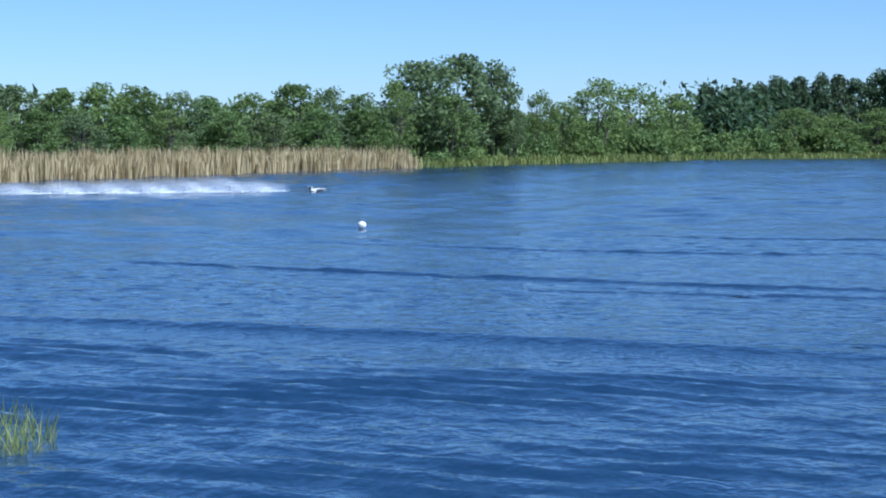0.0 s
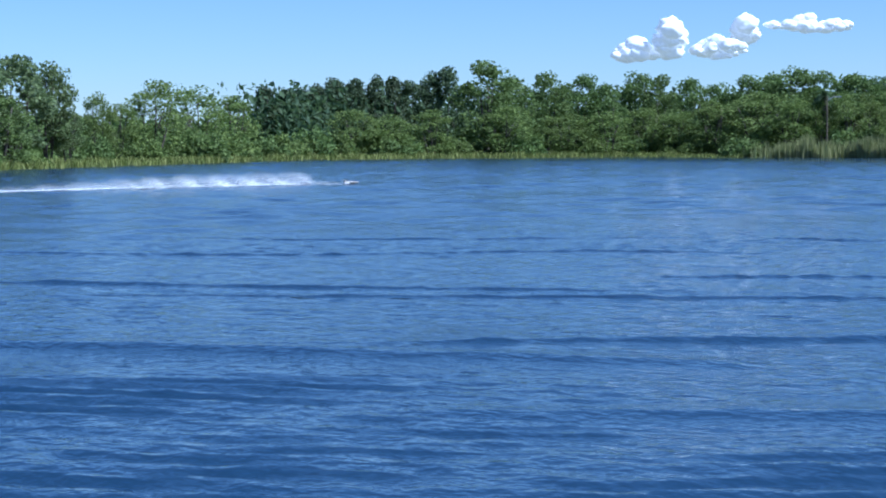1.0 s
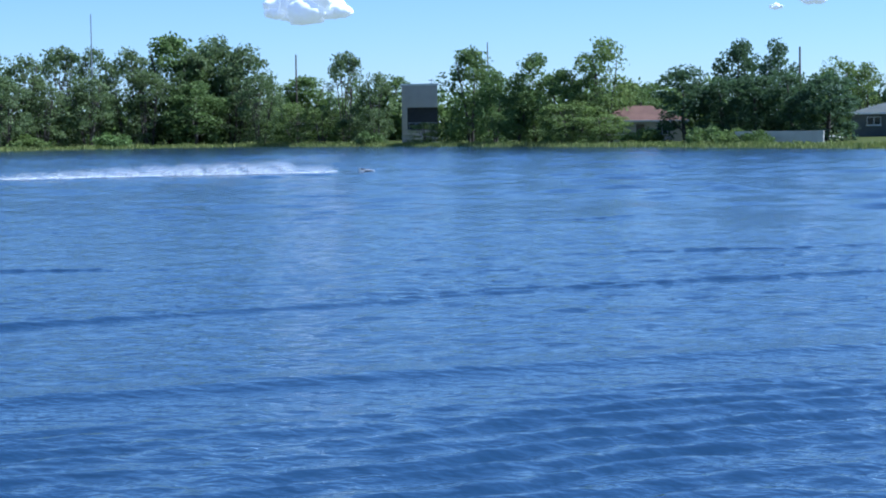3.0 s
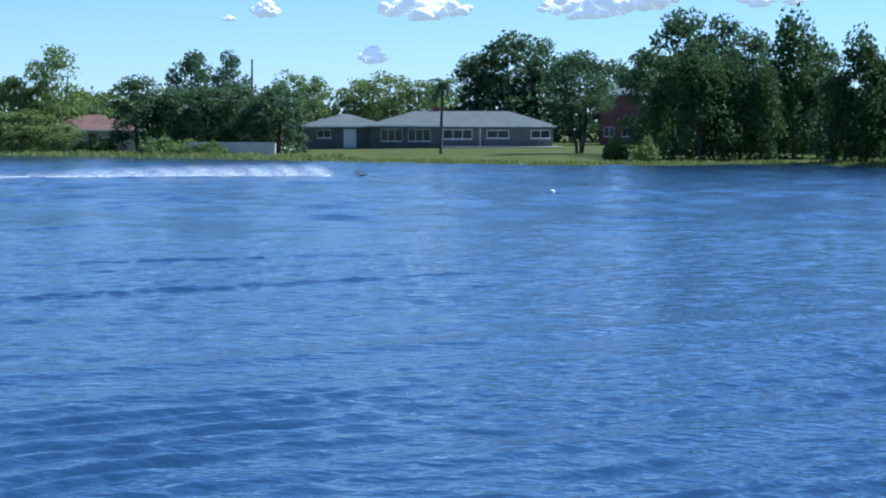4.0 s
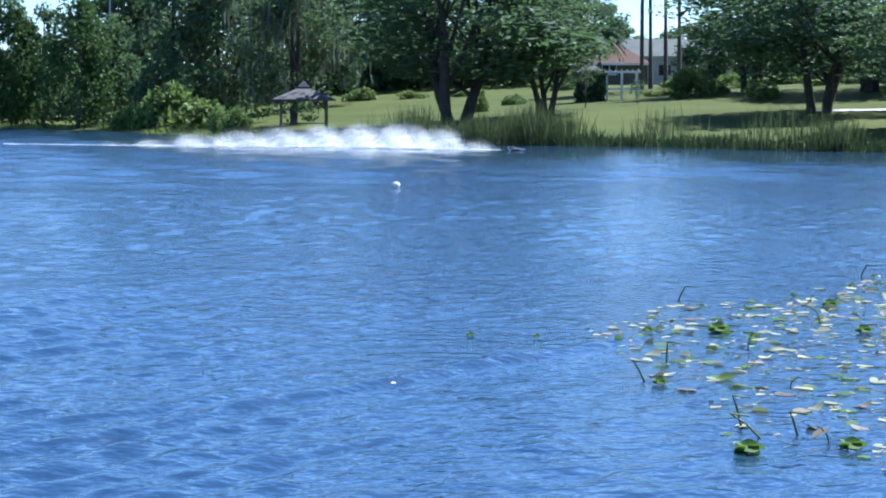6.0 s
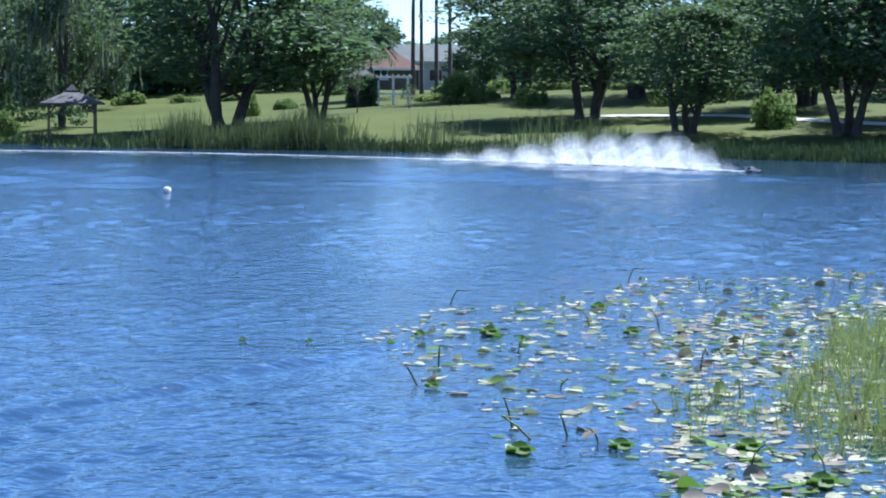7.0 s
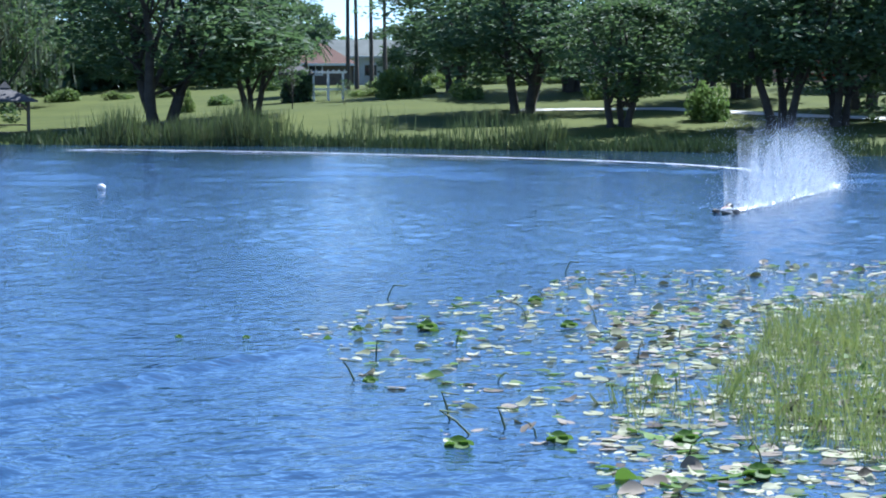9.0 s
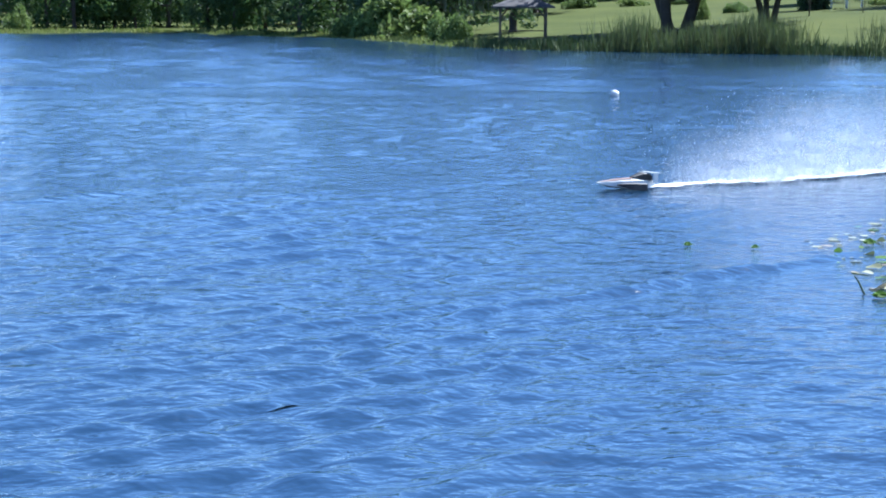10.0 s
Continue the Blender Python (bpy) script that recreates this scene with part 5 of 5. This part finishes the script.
wave([(-36.66, 14.1), (-33.28, 14.75), (-27.02, 18.2), (-22.02, 21.41), (-19.27, 23.33)], 0.5, 0.06, (0.2, -0.25))
wave([(-42.98, 19.74), (-34.58, 22.75), (-30.81, 25.97), (-29.44, 29.08)], 0.6, 0.05, (0.2, -0.25))
wave([(-39.2, 27.97), (-35.87, 29.91), (-33.09, 32.15), (-29.28, 37.23)], 0.6, 0.045, (0.2, -0.25))
wave([(-61.22, 33.49), (-60.06, 38.12), (-62.29, 45.2)], 0.8, 0.05, (0.1, -0.1))
wave([(-50.9, 40.62), (-53.45, 47.52), (-52.94, 55.02)], 0.8, 0.05, (0.1, -0.1))
wave([(-24.89, 16.76), (-20.87, 20.44), (-17.02, 23.19), (-14.15, 25.93)], 0.5, 0.05, (0.2, -0.3))
wave([(-16.96, 14.96), (-15.77, 16.22), (-12.41, 19.76), (-8.75, 23.93), (-6.45, 26.21)], 0.55, 0.065, (0.1, -0.2))
wave([(-29.24, 27.18), (-28.62, 29.49), (-26.14, 31.58), (-23.77, 32.45)], 0.6, 0.05, (0.1, -0.2))
wave([(-21.62, 25.42), (-20.0, 26.98), (-18.25, 28.63)], 0.6, 0.055, (0.1, -0.2))
wave([(-16.3, 27.87), (-15.01, 30.16), (-12.83, 30.32)], 0.6, 0.05, (0.1, -0.2))
wave([(-28.71, 37.68), (-26.41, 37.74), (-24.38, 38.27)], 0.7, 0.05, (0.1, -0.2))
wave([(-31.14, 47.17), (-27.77, 48.98), (-25.62, 51.49)], 0.8, 0.05, (0.1, -0.2))
wave([(-8.43, 24.39), (-4.93, 28.25), (-1.97, 30.66)], 0.5, 0.05, (0.1, -0.2))
wave([(-7.75, 26.31), (-5.9, 27.71), (-2.36, 30.64), (1.54, 34.11)], 0.5, 0.055, (0.1, -0.2))
wave([(-7.43, 34.89), (-4.31, 36.57), (-0.25, 38.8)], 0.6, 0.045, (0.1, -0.2))
wave([(1.24, 68.87), (5.69, 66.3), (10.39, 67.65)], 0.8, 0.05, (0.0, -0.1))
wave([(-12.92, 48.38), (-8.77, 49.44), (-7.15, 58.07)], 0.6, 0.04, (0.0, -0.1))
wave([(1.89, 20.68), (3.74, 21.74), (7.41, 24.64), (9.22, 25.52)], 0.5, 0.03, (0.1, -0.2))
wave([(3.7, 55.98), (5.81, 55.21), (6.66, 55.05)], 0.8, 0.06, (0.0, -0.1))
wave([(0.9, 11.69), (3.02, 13.22), (5.61, 14.88), (8.31, 16.44), (9.17, 17.01)], 0.4, 0.07, (0.1, -0.1))
wave([(0.6, 10.16), (2.08, 10.68), (4.64, 12.44), (6.05, 12.92)], 0.36, 0.055, (-0.1, 0.1))


# ---------------------------------------------------------------- racing boat
BOAT = [(-1.6, -81.25, -3.78), (-0.8, -78.85, 19.02), (0.0, -76.45, 41.82), (0.3, -78.45, 49.82), (1.0, -79.04, 70.38), (1.6, -69.39, 84.04), (2.0, -56.01, 85.86), (2.2, -49.69, 87.23), (2.8, -36.0, 97.6), (3.4, -20.2, 106.13), (4.0, -4.34, 111.28), (4.6, 10.49, 107.56), (5.2, 21.71, 96.09), (5.8, 34.75, 85.14), (6.2, 39.8, 75.54), (6.75, 43.4, 61.0), (7.5, 40.31, 47.41), (8.0, 36.4, 41.04), (8.5, 32.96, 37.79), (9.3, 20.63, 28.44), (9.7, 14.5, 25.3), (9.8, 12.77, 24.41), (10.0, 9.49, 23.36), (10.3, 3.98, 21.72)]


def boat_at(t):
    """Place and heading of the boat, smoothly between the rows."""
    b = np.array(BOAT)
    s = np.gradient(b[:, 1:], b[:, 0], axis=0)
    i = int(np.clip(np.searchsorted(b[:, 0], t) - 1, 0, len(b) - 2))
    h = b[i + 1, 0] - b[i, 0]
    u = (t - b[i, 0]) / h
    p0, p1, m0, m1 = b[i, 1:], b[i + 1, 1:], s[i] * h, s[i + 1] * h
    p = (2 * u**3 - 3 * u**2 + 1) * p0 + (u**3 - 2 * u**2 + u) * m0 + (3 * u**2 - 2 * u**3) * p1 + (u**3 - u**2) * m1
    d = ((6 * u**2 - 6 * u) * p0 + (3 * u**2 - 4 * u + 1) * m0 + (6 * u - 6 * u**2) * p1 + (3 * u**2 - 2 * u) * m1) / h
    return p, math.degrees(math.atan2(d[1], d[0]))


def race_boat():
    ob = thing("model_boat", pose(0, 0, 0), "small white and orange outrigger racing boat at full speed", "boat")

    def lofted(rows):
        bm = bmesh.new()
        rings = [[bm.verts.new((x, s * w, z)) for s, z in ((-1, zb), (-1, zt), (-0.5, zt + c), (0.5, zt + c), (1, zt), (1, zb))] for x, w, zb, zt, c in rows]
        for a, b in zip(rings, rings[1:]):
            for k in range(6):
                bm.faces.new((a[k], a[(k + 1) % 6], b[(k + 1) % 6], b[k]))
        bm.faces.new(rings[0][::-1]), bm.faces.new(rings[-1])
        bmesh.ops.recalc_face_normals(bm, faces=bm.faces)
        return bm

    part("hull", lofted([(-0.36, 0.075, 0.03, 0.10, 0.01), (-0.1, 0.085, 0.015, 0.11, 0.02), (0.12, 0.07, 0.02, 0.10, 0.02), (0.36, 0.03, 0.045, 0.085, 0.01), (0.48, 0.008, 0.06, 0.075, 0.004)]), M["hull"], ob)
    part("deck", lofted([(-0.02, 0.06, 0.131, 0.136, 0.004), (0.2, 0.045, 0.106, 0.116, 0.004), (0.42, 0.014, 0.083, 0.090, 0.003)]), M["hull_orange"], ob, "orange painted foredeck")
    part("cowl", lofted([(-0.34, 0.05, 0.112, 0.17, 0.015), (-0.2, 0.06, 0.122, 0.19, 0.02), (-0.05, 0.04, 0.128, 0.145, 0.01)]), M["dark"], ob, "dark engine cowl")
    for s in (-1, 1):
        sp = part("sponson", lofted([(-0.12, 0.035, 0.0, 0.075, 0.01), (0.1, 0.04, 0.005, 0.08, 0.01), (0.32, 0.006, 0.05, 0.07, 0.003)]), M["dark"], ob, "dark outrigger float")
        sp.location = (0, s * 0.20, 0)
        v, f = tubes([[(0.0, 0, 0.08, 0.008), (0.0, s * 0.20, 0.06, 0.008)], [(0.14, 0, 0.08, 0.008), (0.14, s * 0.20, 0.06, 0.008)]], 6)
        child("boom", mesh_from("boom", v, f, M["metal"]), ob)
        part("wing_strut", box(-0.36, s * 0.13 - 0.004, 0.09, -0.29, s * 0.13 + 0.004, 0.2), M["hull"], ob)
    part("wing", box(-0.40, -0.16, 0.203, -0.27, 0.16, 0.212, 0.002), M["hull"], ob)
    v, f = tubes([[(-0.36, 0.02, 0.05, 0.006), (-0.46, 0.02, -0.01, 0.006)]], 5)
    child("rudder", mesh_from("rudder", v, f, M["metal"]), ob)
    return ob


boat = race_boat()


# spray and foam: pieces that leap up where the boat has passed and fall back
def spray_mesh(seed, count=8000, length=2.8):
    r = np.random.default_rng(seed)
    x = r.uniform(-length / 2, length / 2, count)
    z = r.beta(0.9, 2.2, count)
    y = r.normal(size=count) * (0.10 + 0.22 * z)
    c = np.stack([x, y, z], 1)
    n = len(c)
    s = r.uniform(0.0025, 0.0065, (n, 1))
    d, e = r.normal(size=(n, 3)), r.normal(size=(n, 3))
    d /= np.linalg.norm(d, axis=1)[:, None]
    e = np.cross(d, e)
    e /= np.linalg.norm(e, axis=1)[:, None]
    v = np.stack([c + d * s, c - d * s * 0.5 + e * s, c - d * s * 0.5 - e * s], 1).reshape(-1, 3)
    vs, fs = v.tolist(), np.arange(3 * n).reshape(n, 3).tolist()
    for k, lean in enumerate((-0.7, 0.0, 0.7)):
        b = len(vs)
        top = 1 - 0.35 * lean * lean
        for i in range(15):
            for j in range(7):
                u, z = i / 14 - 0.5, j / 6
                x = u * length * (1 - 0.2 * z)
                vs.append((x, lean * (0.04 + 0.24 * z) + 0.07 * math.sin(3 * x + seed + k + 4 * z), z * top * (1 - 1.2 * u * u)))
        fs += [[b + i * 7 + j, b + i * 7 + j + 1, b + i * 7 + j + 8, b + i * 7 + j + 7] for i in range(14) for j in range(6)]
    me = mesh_from("spray", vs, fs, M["spray"])
    me.materials.append(M["mist"])
    me.polygons.foreach_set("material_index", [0] * n + [1] * (len(fs) - n))
    return me


def foam_mesh(seed, length=3.2):
    r = np.random.default_rng(seed)
    v, f = [], []
    for k in range(70):
        x, y = r.uniform(-length / 2, length / 2), r.normal() * 0.07
        a, w = r.uniform(0.10, 0.32), r.uniform(0.015, 0.04)
        b = len(v)
        v += [(x - a, y, 0.03), (x - a * 0.3, y - w, 0.035), (x + a, y, 0.03), (x + a * 0.2, y + w, 0.035), (x, y, 0.05)]
        f += [(b, b + 1, b + 4), (b + 1, b + 2, b + 4), (b + 2, b + 3, b + 4), (b + 3, b, b + 4)]
    return mesh_from("foam", v, f, M["spray"])


SPRAY, FOAM = [spray_mesh(60 + k) for k in range(5)], [foam_mesh(80 + k) for k in range(4)]
TRAIL = []
tr_t = -1.5
tk = 0
while tr_t < 9.99:
    p, yaw = boat_at(tr_t)
    big = float(np.interp(tr_t, [0, 3.5, 4.6, 5.2, 6, 7.3, 8, 8.7, 9.3, 10], (0.75, 0.8, 0.85, 1.25, 1.35, 1.6, 1.9, 2.0, 1.7, 1.2)))
    sp = new("spray", SPRAY[tk % 5])
    sp.scale = (1.0 if tr_t < 6.5 else 0.75, 0.8 + 0.5 * big, big)
    tagged(sp, "white spray thrown up behind the racing boat", "spray", "boat spray")
    fo = new("foam", FOAM[tk % 4])
    fo.scale = (0.75, 1.0, 1.0)
    tagged(fo, "streak of white foam in the boat's wake", "foam", "wake foam")
    TRAIL.append((tr_t, p, yaw, sp, fo, big))
    tk += 1
    tr_t += 0.07


# ---------------------------------------------------------------- what moves
def motions():
    rows = []
    for k in range(41):
        t = k * 0.25
        p, yaw = boat_at(t)
        rows.append((t, pose(p[0], p[1], 0.0 + 0.01 * math.sin(k * 2.1), 0, -2 + 1.2 * math.sin(k * 1.7), yaw)))
    walk(boat, rows)
    for t0, p, yaw, sp, fo, big in TRAIL:
        def put(ob, plan):
            seq = [(t, z) for t, z in plan]
            out = []
            grid = sorted({0.0, 10.0, *[min(10.0, max(0.0, round(t, 3))) for t, z in seq]})
            for t in grid:
                z = float(np.interp(t, [q[0] for q in seq], [q[1] for q in seq]))
                out.append((t, pose(p[0], p[1], z, 0, 0, yaw)))
            if len(out) < 2:
                out.append((10.0, out[0][1]))
            walk(ob, out)
        life = 3.2 if t0 > 5.0 else 1.9
        hgt = big * 1.05 + 0.1
        rise, fall = (0.13, 0.95) if t0 < 4.5 else (0.2, 0.75) if t0 < 6.5 else (0.28, 0.8) if t0 < 8.8 else (0.14, 0.9)
        put(sp, [(t0 - 0.02, -hgt), (t0 + 0.25 * rise, -0.72 * hgt), (t0 + 0.6 * rise, -0.3 * hgt), (t0 + rise, 0.0), (t0 + rise + 0.3 * fall, -0.14 * hgt), (t0 + rise + 0.65 * fall, -0.6 * hgt), (t0 + rise + fall, -hgt)])
        put(fo, [(t0 + 0.02, -0.14), (t0 + 0.08, 0.0), (t0 + life, 0.0), (t0 + life + 0.3, -0.14)])
    for ob, (vx, vy) in WAVES:
        walk(ob, [(0.0, pose(-vx, -vy, 0)), (10.0, pose(vx, vy, 0))])


motions()
